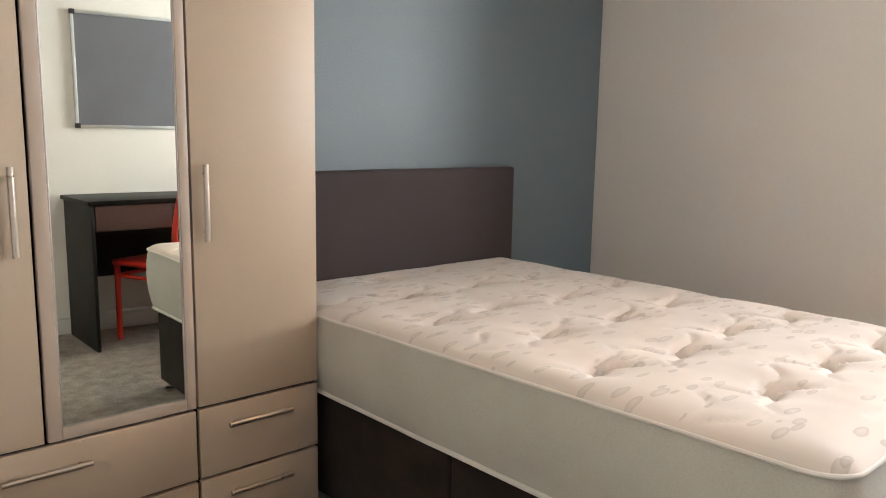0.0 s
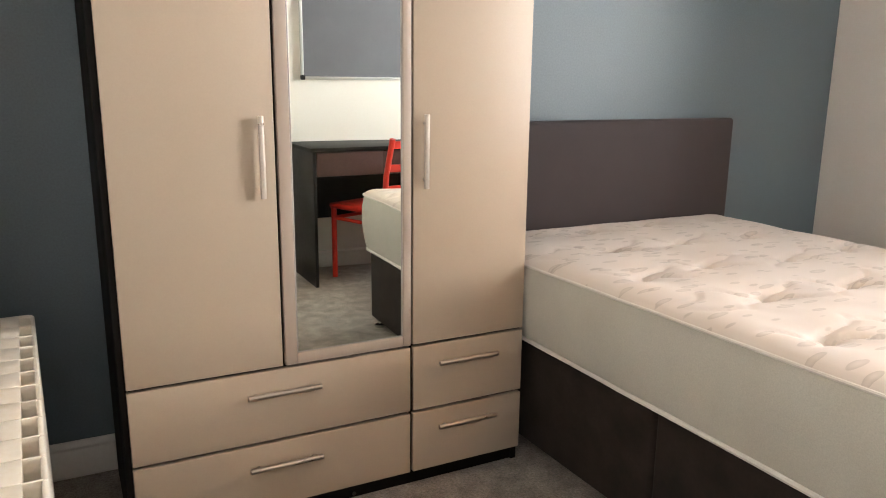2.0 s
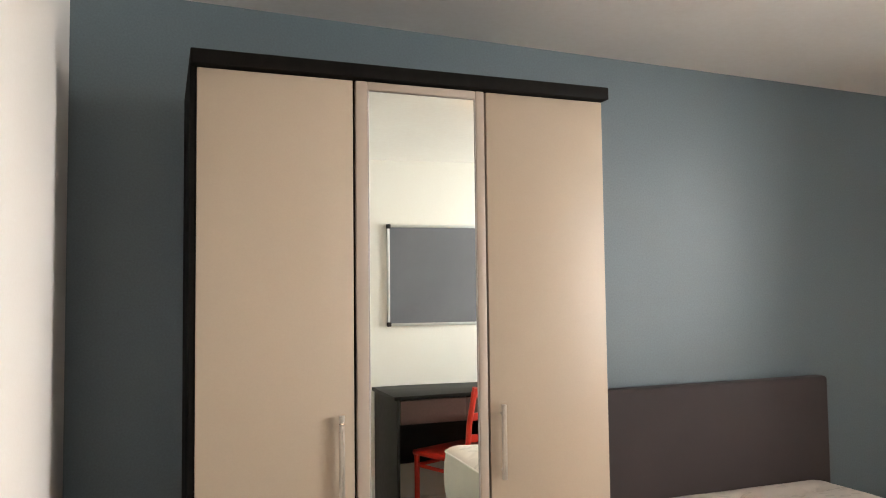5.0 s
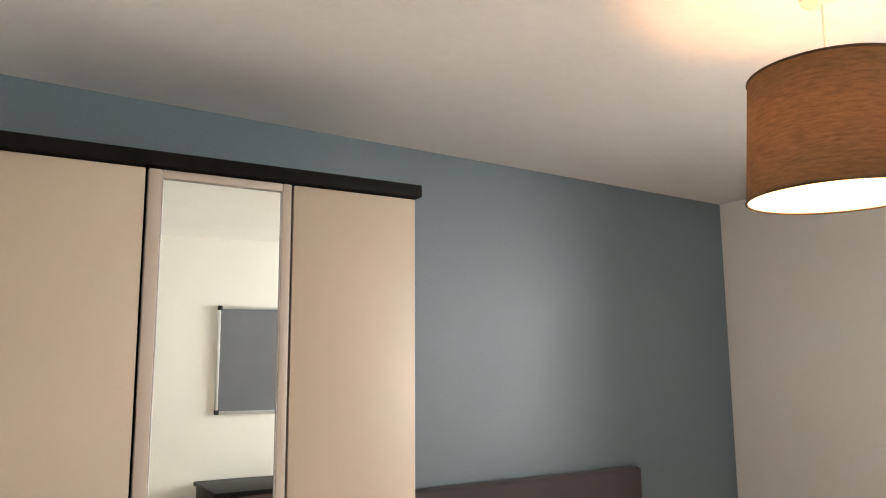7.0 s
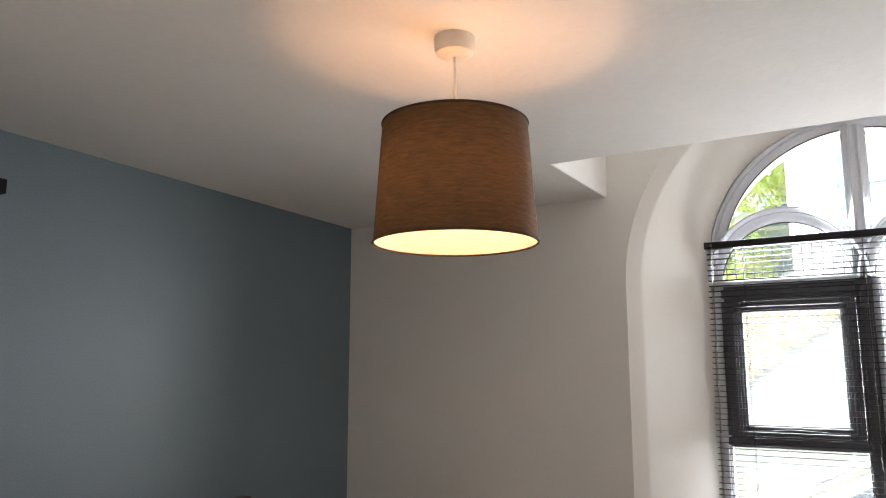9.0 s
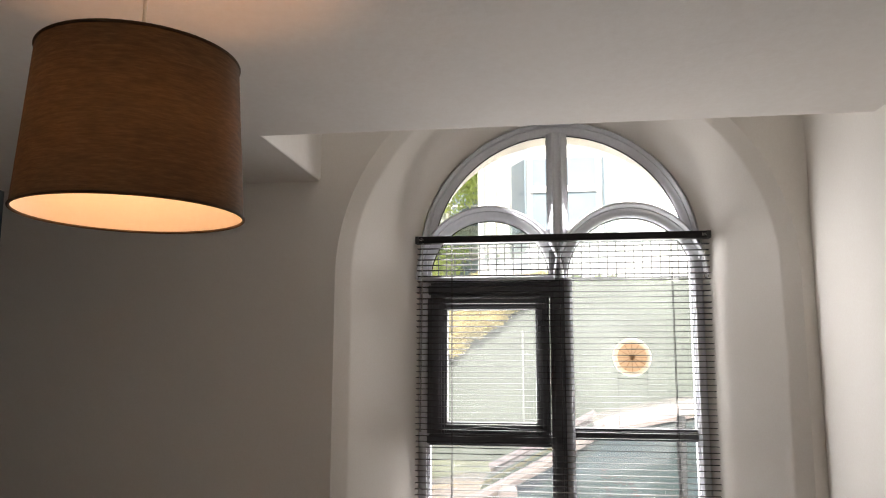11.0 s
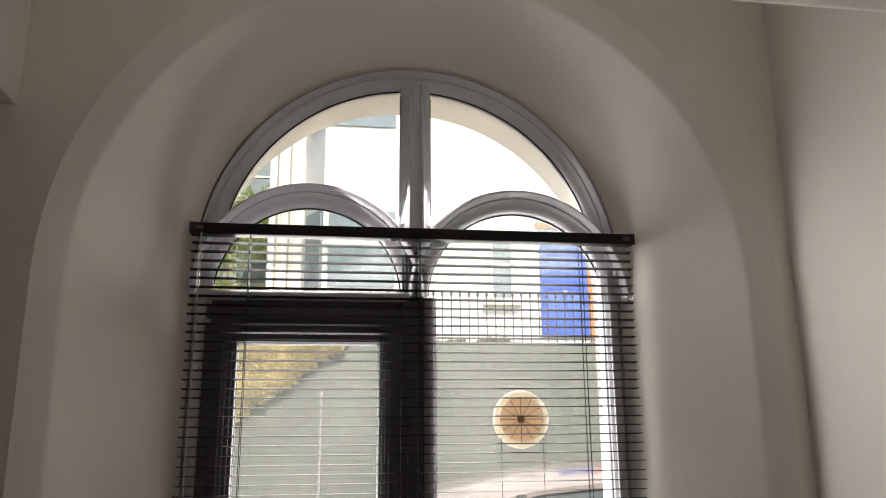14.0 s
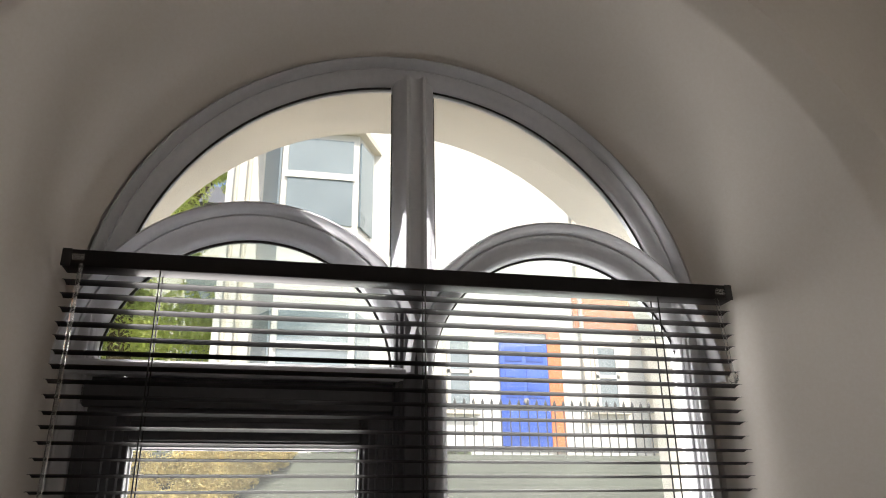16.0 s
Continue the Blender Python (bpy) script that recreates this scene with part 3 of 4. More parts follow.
# ---- radiator ----
def radiator():
    r = base("radiator", (-0.243, -0.30, 0), "cream aluminium sectional radiator hung on the wall", "radiator", turn=2.1)
    pitch, y0, count = 0.080, 0.0, 14
    zb, zt = 0.11, 0.600

    def section():
        bm = bmesh.new()
        for s in (-1, 1):
            box((s * 0.0475 - 0.0045, -0.0400, zb + 0.01), (s * 0.0475 + 0.0045, 0.0400, zt - 0.003), 0.0042, 3, bm)
        box((-0.0025, -0.020, zb), (0.0025, 0.020, zt - 0.02), 0, 2, bm)
        box((-0.0185, -0.0395, zt - 0.030), (0.0185, 0.0395, zt - 0.001), 0.002, 2, bm)
        box((-0.045, -0.0398, zb + 0.02), (0.045, -0.0362, zt - 0.003), 0.0012, 1, bm)
        box((-0.045, -0.036, zt - 0.052), (0.045, 0.0395, zt - 0.044), 0.003, 1, bm)
        box((-0.016, -0.016, zb), (0.016, 0.016, zt - 0.03), 0.004, 2, bm)
        for z in (zb + 0.03, zt - 0.06):
            tube([(0, -0.041, z), (0, 0.041, z)], 0.016, 12, bm)
        return bm
    first = None
    for i in range(count):
        if first is None:
            first = part("section", section(), M_RAD, r)
            first.location = (0, y0 - pitch / 2, 0)
        else:
            o = new("section", first.data)
            o.parent = r
            o.location = (0, y0 - pitch * (i + 0.5), 0)
    bm = prism([(-0.052, y0 - 0.001), (0.052, y0 - 0.001), (0.050, y0 + 0.010), (0.038, y0 + 0.018), (-0.038, y0 + 0.018), (-0.050, y0 + 0.010)], zb + 0.01, zt - 0.003, 0.003)
    part("end_plate", bm, M_RAD, r)
    for z in (0.16, 0.53):
        for yy in (y0 - pitch * 2, y0 - pitch * 11):
            bm = tube([(-0.085, yy, z), (-0.05, yy, z)], 0.006, 10)
            tube([(-0.085, yy, z), (-0.079, yy, z)], 0.016, 16, bm)
            part("bracket", bm, M_STEEL, r, "steel wall bracket")
    part("end_cap", tube([(0, y0, zt - 0.06), (0, y0 + 0.014, zt - 0.06)], 0.018, 16), M_CHROME, r, "chrome end plug")
    part("valve", tube([(0, y0 + 0.006, zb + 0.03), (0, y0 + 0.05, zb + 0.03), (0, y0 + 0.05, 0.0)], 0.010, 12), M_CHROME, r, "chrome valve and tail pipe")
    return r


radiator()

# ---- pendant lamp ----
HL = ZC(LAMP.x, LAMP.y)
lamp = base("pendant_lamp", (LAMP.x, LAMP.y, HL), "lit pendant lamp with a brown linen drum shade", "ceiling lamp")
z0, z1, r0, r1 = 1.786 - HL, 2.040 - HL, 0.1715, 0.1545
part("ceiling_rose", lathe([(0.0, 0.004), (0.044, 0.004), (0.044, -0.022), (0.041, -0.036), (0.030, -0.043), (0.0, -0.044)], 40), M_CABLE, lamp, "white plastic ceiling rose")
part("cable", tube([(0, 0, -0.03), (0.001, 0, -0.10), (0, 0, -0.18)], 0.0032, 10), M_CABLE, lamp, "white flex")
sh = part("shade", lathe([(r0, z0), (r1, z1)], 72), M_SHADE, lamp, "brown linen shade")
part("lining", lathe([(r0 - 0.002, z0), (r1 - 0.002, z1)], 72), M_LINING, sh, "white lining")
for rr, zz in ((r0, z0), (r1, z1)):
    part("rim", tube([(rr * math.cos(a), rr * math.sin(a), zz) for a in (2 * math.pi * k / 72 for k in range(72))], 0.0026, 8, None, True), M_SHADE, sh, "rolled fabric rim")
bm = bmesh.new()
for k in range(3):
    a = 2 * math.pi * k / 3 + 0.4
    tube([(0.022 * math.cos(a), 0.022 * math.sin(a), -0.188), ((r1 - 0.003) * math.cos(a), (r1 - 0.003) * math.sin(a), z1 - 0.004)], 0.0018, 6, bm)
part("spider", bm, M_CABLE, lamp, "white wire carrier")
part("lamp_holder", lathe([(0.0, -0.172), (0.012, -0.172), (0.020, -0.187), (0.020, -0.238), (0.0, -0.239)], 24), M_CABLE, lamp)
# unseen collar added above the bulb to even out the ceiling pool
part("light_block_collar", lathe([(0.0, -0.2395), (0.014, -0.2395), (0.015, -0.252), (0.021, -0.274), (0.0235, -0.285), (0.0, -0.286)], 24), M_CABLE, lamp, "white collar added to block the bulb's upward light")
part("bulb", lathe([(0.0, -0.2865), (0.0240, -0.2865), (0.0290, -0.300), (0.0305, -0.313), (0.0285, -0.328), (0.0215, -0.341), (0.0110, -0.348), (0.0, -0.350)], 24), M_BULB, lamp, "glowing bulb")


# ---- window ----
XG = 3.462  # glass
XF = 3.425  # room face of the frame
YM = -2.206
SPRING, RO = 1.959, 0.553


def arch_band(yc, zc, r_in, r_out, x0, x1, a0=0.0, a1=180.0, n=36):
    """A moulded half-ring of wood: a rounded outer ridge, a shallow groove and a broad cove down to the glass."""
    w = r_out - r_in
    shape = ((0.0, 0.036), (0.05, 0.029), (0.16, 0.024), (0.32, 0.020), (0.46, 0.016), (0.54, 0.010), (0.60, 0.012), (0.65, 0.002), (0.72, -0.008), (0.80, -0.012), (0.88, -0.008), (0.94, 0.003), (1.0, 0.014))
    prof = [(r_in, x1)] + [(r_in + w * f, x0 + d) for f, d in shape] + [(r_out, x1)]
    bm = bmesh.new()
    rows = []
    for i in range(n + 1):
        a = radians(a0 + (a1 - a0) * i / n)
        rows.append([bm.verts.new((x, yc + r * math.cos(a), zc + r * math.sin(a))) for r, x in prof])
    for p, q in zip(rows, rows[1:]):
        for k in range(len(prof)):
            bm.faces.new((p[k], p[(k + 1) % len(prof)], q[(k + 1) % len(prof)], q[k]))
    bm.faces.new(rows[0])
    bm.faces.new(rows[-1])
    return bm


def bar(y0, y1, z0, z1, x0=XF, x1=XG + 0.014, axis="z"):
    """A moulded straight member with stepped shoulders on its room side."""
    bm = bmesh.new()
    box((x0 + 0.014, y0, z0), (x1, y1, z1), 0.002, 1, bm)
    if axis == "z":
        w = y1 - y0
        box((x0, y0 + w * 0.25, z0), (x0 + 0.0145, y1 - w * 0.25, z1), 0.005, 2, bm)
        box((x0 + 0.007, y0 + w * 0.10, z0), (x0 + 0.0142, y1 - w * 0.10, z1), 0.003, 1, bm)
    else:
        w = z1 - z0
        box((x0 + 0.003, y0, z0 + w * 0.18), (x0 + 0.0145, y1, z1 - w * 0.18), 0.004, 2, bm)
    return bm


def pane(outline, parent, x=XG):
    bm = bmesh.new()
    f = bm.faces.new([bm.verts.new((x, y, z)) for y, z in outline])
    g = bmesh.ops.extrude_face_region(bm, geom=[f])
    for v in g["geom"]:
        if isinstance(v, bmesh.types.BMVert):
            v.co.x += 0.006
    ob = part("pane", bm, M_GLASS, parent, "clear window glass", smooth=False)
    ob.visible_shadow = False
    return ob


win = base("window_1", (0, 0, 0), "arched white-painted timber window with two round-headed lights", "window", kind="structure")
YL, YR = -1.932, -2.487          # centres of the two small heads
RS_I, RS_O = 0.243, 0.301
ZS = 1.872                        # spring of the small heads
part("outer_arch", arch_band(YM, SPRING, 0.506, RO + 0.004, XF, XG + 0.016, -2, 182, 60), M_UPVC, win, "moulded white arch")
for s in (1, -1):
    y0, y1 = sorted((YM + s * (RO + 0.004), YM + s * 0.512))
    part("jamb", bar(y0, y1, SILL, SPRING, XF, XG + 0.016), M_UPVC, win)
YMU = -2.2115


def mullion(z0, z1, half, x0, x1):
    """An upright with a cove down to each pane and two rounded ridges beside a middle channel."""
    shape = ((1.0, 0.034), (0.92, 0.026), (0.76, 0.018), (0.62, 0.011), (0.56, 0.002), (0.46, -0.005), (0.34, -0.004), (0.24, 0.004), (0.10, 0.007))
    prof = [(-half, x1)] + [(-half * f, x0 + d) for f, d in shape] + [(half * f, x0 + d) for f, d in reversed(shape)] + [(half, x1)]
    bm = bmesh.new()
    rows = [[bm.verts.new((x, YMU + y, z)) for y, x in prof] for z in (z0, z1)]
    for k in range(len(prof)):
        bm.faces.new((rows[0][k], rows[0][(k + 1) % len(prof)], rows[1][(k + 1) % len(prof)], rows[1][k]))
    bm.faces.new(rows[0])
    bm.faces.new(rows[1])
    return bm


part("mullion", mullion(1.99, SPRING + 0.512, 0.041, XF - 0.002, XG + 0.016), M_UPVC, win, "moulded white centre mullion")
# the centre mullion carried on below 1.99 in the sash's darker grey
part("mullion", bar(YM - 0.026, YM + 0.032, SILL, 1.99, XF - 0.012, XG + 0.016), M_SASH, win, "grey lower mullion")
for yc in (YL, YR):
    part("head_arch", arch_band(yc, ZS, RS_I, RS_O, XF - 0.014, XG + 0.014, 0, 180, 40), M_UPVC, win, "moulded round head")
# infill behind the small heads, up to the big arch: glazed lunette quarters
for s in (1, -1):
    yc = YL if s > 0 else YR
    out = []
    for i in range(25):
        a = math.acos(0.032 / 0.51) * (1 - i / 24) + 0.02
        out.append((YM + s * 0.515 * math.cos(a), SPRING + 0.515 * math.sin(a)))
    inner = []
    for i in range(25):
        a = radians(20 + 150 * i / 24)
        inner.append((yc + s * (RS_O - 0.012) * math.cos(a), ZS + (RS_O - 0.012) * math.sin(a)))
    pts = out + inner + [(YM + s * 0.02, ZS + 0.15)]
    pane(pts, win, XG + 0.004)
# corner spandrels filled by timber below the glazed quarters
for s, yc in ((1, YL), (-1, YR)):
    bm = bmesh.new()
    pts = [(YM + s * 0.024, ZS - 0.01), (YM + s * 0.024, ZS + 0.205)] + [(yc - s * (RS_O - 0.03) * math.cos(radians(a)), ZS + (RS_O - 0.03) * math.sin(radians(a))) for a in (42, 30, 18, 6, 0)]
    f = bm.faces.new([bm.verts.new((XF + 0.018, y, z)) for y, z in pts])
    g = bmesh.ops.extrude_face_region(bm, geom=[f])
    for v in g["geom"]:
        if isinstance(v, bmesh.types.BMVert):
            v.co.x += 0.05
    part("spandrel", bm, M_UPVC, win, smooth=False)
    bm = bmesh.new()
    pts = [(yc + s * (RS_O - 0.03) * math.cos(radians(a)), ZS + (RS_O - 0.03) * math.sin(radians(a))) for a in (0, 10, 20, 28, 36)]
    pts += [(YM + s * 0.512 * math.cos(radians(a)), SPRING + 0.512 * math.sin(radians(a))) for a in (14, 8, 0)] + [(YM + s * 0.53, ZS)]
    f = bm.faces.new([bm.verts.new((XF + 0.018, y, z)) for y, z in pts])
    g = bmesh.ops.extrude_face_region(bm, geom=[f])
    for v in g["geom"]:
        if isinstance(v, bmesh.types.BMVert):
            v.co.x += 0.05
    part("spandrel", bm, M_UPVC, win, smooth=False)
# head panes
for yc, zb in ((YL, ZS), (YR, 1.27)):
    pts = [(yc + 0.25, zb)] + [(yc + 0.25 * math.cos(math.pi * i / 28), ZS + 0.25 * math.sin(math.pi * i / 28)) for i in range(29)] + [(yc - 0.25, zb)]
    pane(pts[1:-1] if zb == ZS else pts, win)
# transoms
part("transom", bar(-2.196, -1.652, 1.860, 1.884, XF - 0.020, XG + 0.014, "y"), M_UPVC, win)
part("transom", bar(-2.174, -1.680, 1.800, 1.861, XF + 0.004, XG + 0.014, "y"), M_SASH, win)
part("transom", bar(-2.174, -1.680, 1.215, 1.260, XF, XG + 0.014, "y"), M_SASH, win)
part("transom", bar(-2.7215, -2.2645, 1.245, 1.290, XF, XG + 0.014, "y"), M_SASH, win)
for y0, y1 in ((-2.748, -2.722), (-2.264, -2.2325)):
    part("stile", bar(y0, y1, SILL, ZS, XF - 0.013, XG + 0.014), M_UPVC, win, "white moulded stile")
# dark putty lines where the glass meets the arches
for cy, cz, r, spans in ((YM, SPRING, 0.5055, ((14, 85.5), (94.5, 166))), (YL, ZS, RS_I - 0.0015, ((2, 178),)), (YR, ZS, RS_I - 0.0015, ((2, 178),))):
    for a0, a1 in spans:
        part("putty_line", tube([(XG - 0.001, cy + r * math.cos(radians(a0 + (a1 - a0) * i / 40)), cz + r * math.sin(radians(a0 + (a1 - a0) * i / 40))) for i in range(41)], 0.0016 + 0.0005 * (a0 % 3), 6), M_BLACK, win, "dark aged putty line")
for s_ in (-1, 1):
    part("putty_line", tube([(XG - 0.001, YMU + s_ * 0.0425, 2.10), (XG - 0.001, YMU + s_ * 0.0425, SPRING + 0.49)], 0.0012, 6), M_BLACK, win, "dark aged putty line")
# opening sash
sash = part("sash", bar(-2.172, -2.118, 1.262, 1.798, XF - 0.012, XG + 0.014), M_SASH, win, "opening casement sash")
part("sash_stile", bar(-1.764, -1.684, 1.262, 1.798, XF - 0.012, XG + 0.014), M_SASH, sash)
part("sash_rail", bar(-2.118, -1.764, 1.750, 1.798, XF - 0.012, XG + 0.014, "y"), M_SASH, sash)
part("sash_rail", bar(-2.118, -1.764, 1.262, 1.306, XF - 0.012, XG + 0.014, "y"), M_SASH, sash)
pane([(-2.120, 1.30), (-1.762, 1.30), (-1.762, 1.755), (-2.120, 1.755)], sash)
for y0, y1, z0, z1, m_, x_ in ((-2.118, -1.764, 1.306, 1.750, M_UPVC, XG - 0.006), (-2.144, -1.732, 1.284, 1.774, M_SASH, XF - 0.014)):
    part("glazing_bead", tube([(x_, y0, z0), (x_, y1, z0), (x_, y1, z1), (x_, y0, z1)], 0.0032, 8, None, True), m_, sash, "thin glazing bead")
bm = box((XF - 0.030, -2.02, 1.276), (XF - 0.012, -1.86, 1.288), 0.003)
tube([(XF - 0.030, -1.84, 1.282), (XF - 0.040, -1.92, 1.290), (XF - 0.036, -2.05, 1.284)], 0.005, 10, bm)
part("window_stay", bm, M_BLACK, sash, "black casement stay")
# lower panes and sill
for y0, y1, zt in ((-2.172, -1.682, 1.216), (-2.724, -2.262, 1.246)):
    pane([(y0, SILL + 0.03), (y1, SILL + 0.03), (y1, zt), (y0, zt)], win)
part("bottom_rail", bar(YM - 0.52, YM + 0.52, SILL, SILL + 0.05, XF, XG + 0.016, "y"), M_UPVC, win)
part("window_sill", box((XB + 0.05, YM - 0.70, SILL + 0.001), (XF, YM + 0.70, SILL + 0.022), 0.004), M_TRIM, win, "white painted window board")

# round cord-pull vent in the fixed pane
vent = base("window_vent", (XG - 0.004, -2.488, 1.562), "round cream plastic window vent with pull cords", "vent")
M_VENT = surface("aged_cream_plastic", (0.58, 0.42, 0.27), 0.5, 0.1, 20, 90, 0.05, 0.0005)
def let_light(mat, colour, share):
    """Thin plastic or leaf that light shines through."""
    nt = mat.node_tree
    t = add(nt, "BsdfTranslucent")
    t.inputs[0].default_value = (*colour, 1)
    m = add(nt, "MixShader")
    m.inputs[0].default_value = share
    nt.links.new(nt.nodes["Principled BSDF"].outputs[0], m.inputs[1])
    nt.links.new(t.outputs[0], m.inputs[2])
    nt.links.new(m.outputs[0], nt.nodes["Material Output"].inputs[0])


M_VANE = surface("amber_plastic_vane", (0.36, 0.20, 0.10), 0.6, 0.1, 20, 90, 0)
let_light(M_VENT, (0.90, 0.60, 0.36), 0.075)
M_VENT_RIM = surface("cream_plastic_rim", (0.74, 0.68, 0.56), 0.45, 0.05, 20, 90, 0.05, 0.0005)
let_light(M_VENT_RIM, (1.0, 0.86, 0.64), 0.12)
for nm, prof, mat_ in (("rim", [(0.056, -0.004), (0.060, -0.009), (0.067, -0.010), (0.073, -0.006), (0.074, -0.001)], M_VENT_RIM), ("hub", [(0.010, -0.0035), (0.009, -0.006), (0.006, -0.007), (0.0005, -0.007)], M_VENT)):
    o = part(nm, lathe(prof, 40), mat_, vent)
    o.matrix_local = pose(0, 0, 0, 0, 90, 0)
plate = lathe([(0.0005, -0.003), (0.058, -0.003)], 40)
part("disc", plate, M_VENT, vent).matrix_local = pose(0, 0, 0, 0, 90, 0)
for k in range(12):
    a = 2 * math.pi * k / 12
    bm = bmesh.new()
    ca, sa = math.cos(a), math.sin(a)
    tube([(-0.0042, 0.009 * ca, 0.009 * sa), (-0.0042, 0.058 * ca, 0.058 * sa)], 0.0012, 6, bm)
    part("vane", bm, M_VANE, vent)
for yy in (-0.055, 0.055):
    part("pull_cord", tube([(-0.012, yy, -0.045), (-0.012, yy, -0.30)], 0.0009, 6), M_BLACK, vent, "thin hanging cord")


# ---- venetian blind ----
def blind():
    XBL = 3.368
    y0, y1 = -2.784, -1.646
    b = base("venetian_blind", (XBL, (y0 + y1) / 2, 2.025), "dark brown venetian blind lowered over the window", "blind")
    hw = (y1 - y0) / 2
    part("headrail", box((-0.019, -hw, -0.014), (0.019, hw, 0.014), 0.002), M_BLIND, b, "dark steel headrail")
    for s in (-1, 1):
        part("end_bracket", box((-0.0205, s * (hw - 0.006) - 0.007, -0.0145), (-0.0185, s * (hw - 0.006) + 0.007, 0.0145), 0.0008), M_BLACK, b)
        part("bracket_clip", box((-0.024, s * (hw - 0.024) - 0.009, -0.005), (-0.0195, s * (hw - 0.024) + 0.009, 0.005), 0.001), M_CLEAR, b, "small clear clip")
    bm = bmesh.new()
    L = hw - 0.004
    prof = [(-0.0125, 0.0), (-0.006, 0.0017), (0.0, 0.0022), (0.006, 0.0017), (0.0125, 0.0)]
    rows = []
    for yy in (-L, L):
        rows.append([bm.verts.new((x, yy, z)) for x, z in prof] + [bm.verts.new((x, yy, z - 0.0004)) for x, z in reversed(prof)])
    n = len(rows[0])
    for k in range(n):
        bm.faces.new((rows[0][k], rows[0][(k + 1) % n], rows[1][(k + 1) % n], rows[1][k]))
    slat = part("slat", bm, M_BLIND, b)
    pitch = 0.0222
    slat.matrix_local = pose(0, 0, -0.034, 0, 4, 0)
    for i in range(1, 51):
        o = new("slat", slat.data)
        o.parent = b
        o.matrix_local = pose(0, random.uniform(-0.002, 0.002), -0.034 - pitch * i, random.uniform(-0.12, 0.12), 4 + random.uniform(-0.9, 0.9), 0)
    part("bottom_rail", box((-0.013, -L, -0.034 - pitch * 51 - 0.008), (0.013, L, -0.034 - pitch * 51 + 0.006), 0.003), M_BLIND, b)
    for yy in (hw - 0.145, 0.0, -hw + 0.145):
        for dx in (-0.0135, 0.0135):
            part("ladder_cord", tube([(dx, yy, -0.014), (dx, yy, -0.034 - pitch * 51)], 0.0013, 5), M_BLACK, b)
    part("tilt_wand", tube([(-0.022, hw - 0.03, -0.012), (-0.026, hw - 0.03, -0.05), (-0.028, hw - 0.026, -0.75)], 0.0032, 6), M_CLEAR, b, "clear plastic tilt wand")
    for dy in (0.0, 0.006):
        part("lift_cord", tube([(-0.020, -hw + 0.03 + dy, -0.012), (-0.022, -hw + 0.022 + dy, -0.148)], 0.0007, 6), M_CLEAR, b)
    part("cord_tassel", lathe([(0.0, 0.010), (0.004, 0.009), (0.009, 0.002), (0.009, -0.004), (0.005, -0.010), (0.0, -0.010)], 7), M_CLEAR, b, "clear plastic cord tassel").location = (-0.022, -hw + 0.024, -0.158)


M_CLEAR = surface("clear_plastic", (0.80, 0.80, 0.78), 0.15, 0.02, 9, 90, 0)
M_CLEAR.node_tree.nodes["Principled BSDF"].inputs["Transmission Weight"].default_value = 0.9
blind()

# ---- notice board ----
ANG = math.degrees(math.atan(0.10))
nb = base("notice_board", (1.24, YC(1.24) + 0.003, 1.17), "grey felt notice board in an aluminium frame", "notice board", turn=ANG)
BW, BH = 0.92, 0.64
part("felt", box((0.01, 0.0, 0.01), (BW - 0.01, 0.010, BH - 0.01)), M_BOARD, nb)
for lo, hi in (((0, 0), (BW, 0.018)), ((0, BH - 0.018), (BW, BH)), ((0, 0.018), (0.018, BH - 0.018)), ((BW - 0.018, 0.018), (BW, BH - 0.018))):
    part("frame_bar", box((lo[0], 0.0, lo[1]), (hi[0], 0.017, hi[1]), 0.003), M_ALU, nb, "aluminium edge")
for x in (0.012, BW - 0.012):
    for z in (0.012, BH - 0.012):
        part("corner_cap", box((x - 0.014, -0.001, z - 0.014), (x + 0.014, 0.020, z + 0.014), 0.004), M_BLACK, nb, "black plastic corner")

# ---- desk ----
dk = base("desk", (1.14, -3.19, 0.0), "black ash writing desk with a brown drawer", "desk")
DW, DD, DH = 1.05, 0.47, 0.80
part("side_panel", box((0.012, 0, 0), (0.030, DD, DH - 0.022), 0.001), M_DESK, dk)
part("side_panel", box((DW - 0.030, 0, 0), (DW - 0.012, DD, DH - 0.022), 0.001), M_DESK, dk)
part("top", box((-0.004, -0.002, DH - 0.022), (DW + 0.004, DD + 0.012, DH), 0.002), M_DESK, dk)
part("modesty_panel", box((0.030, 0.05, 0.33), (DW - 0.030, 0.066, DH - 0.022)), M_DESK, dk)
part("drawer_rail", box((0.030, 0.10, 0.625), (DW - 0.030, DD - 0.01, 0.637)), M_DESK, dk)
part("drawer", box((0.034, DD - 0.016, 0.640), (DW - 0.034, DD + 0.002, DH - 0.026), 0.002), M_DRAWER, dk, "brown gloss drawer front")


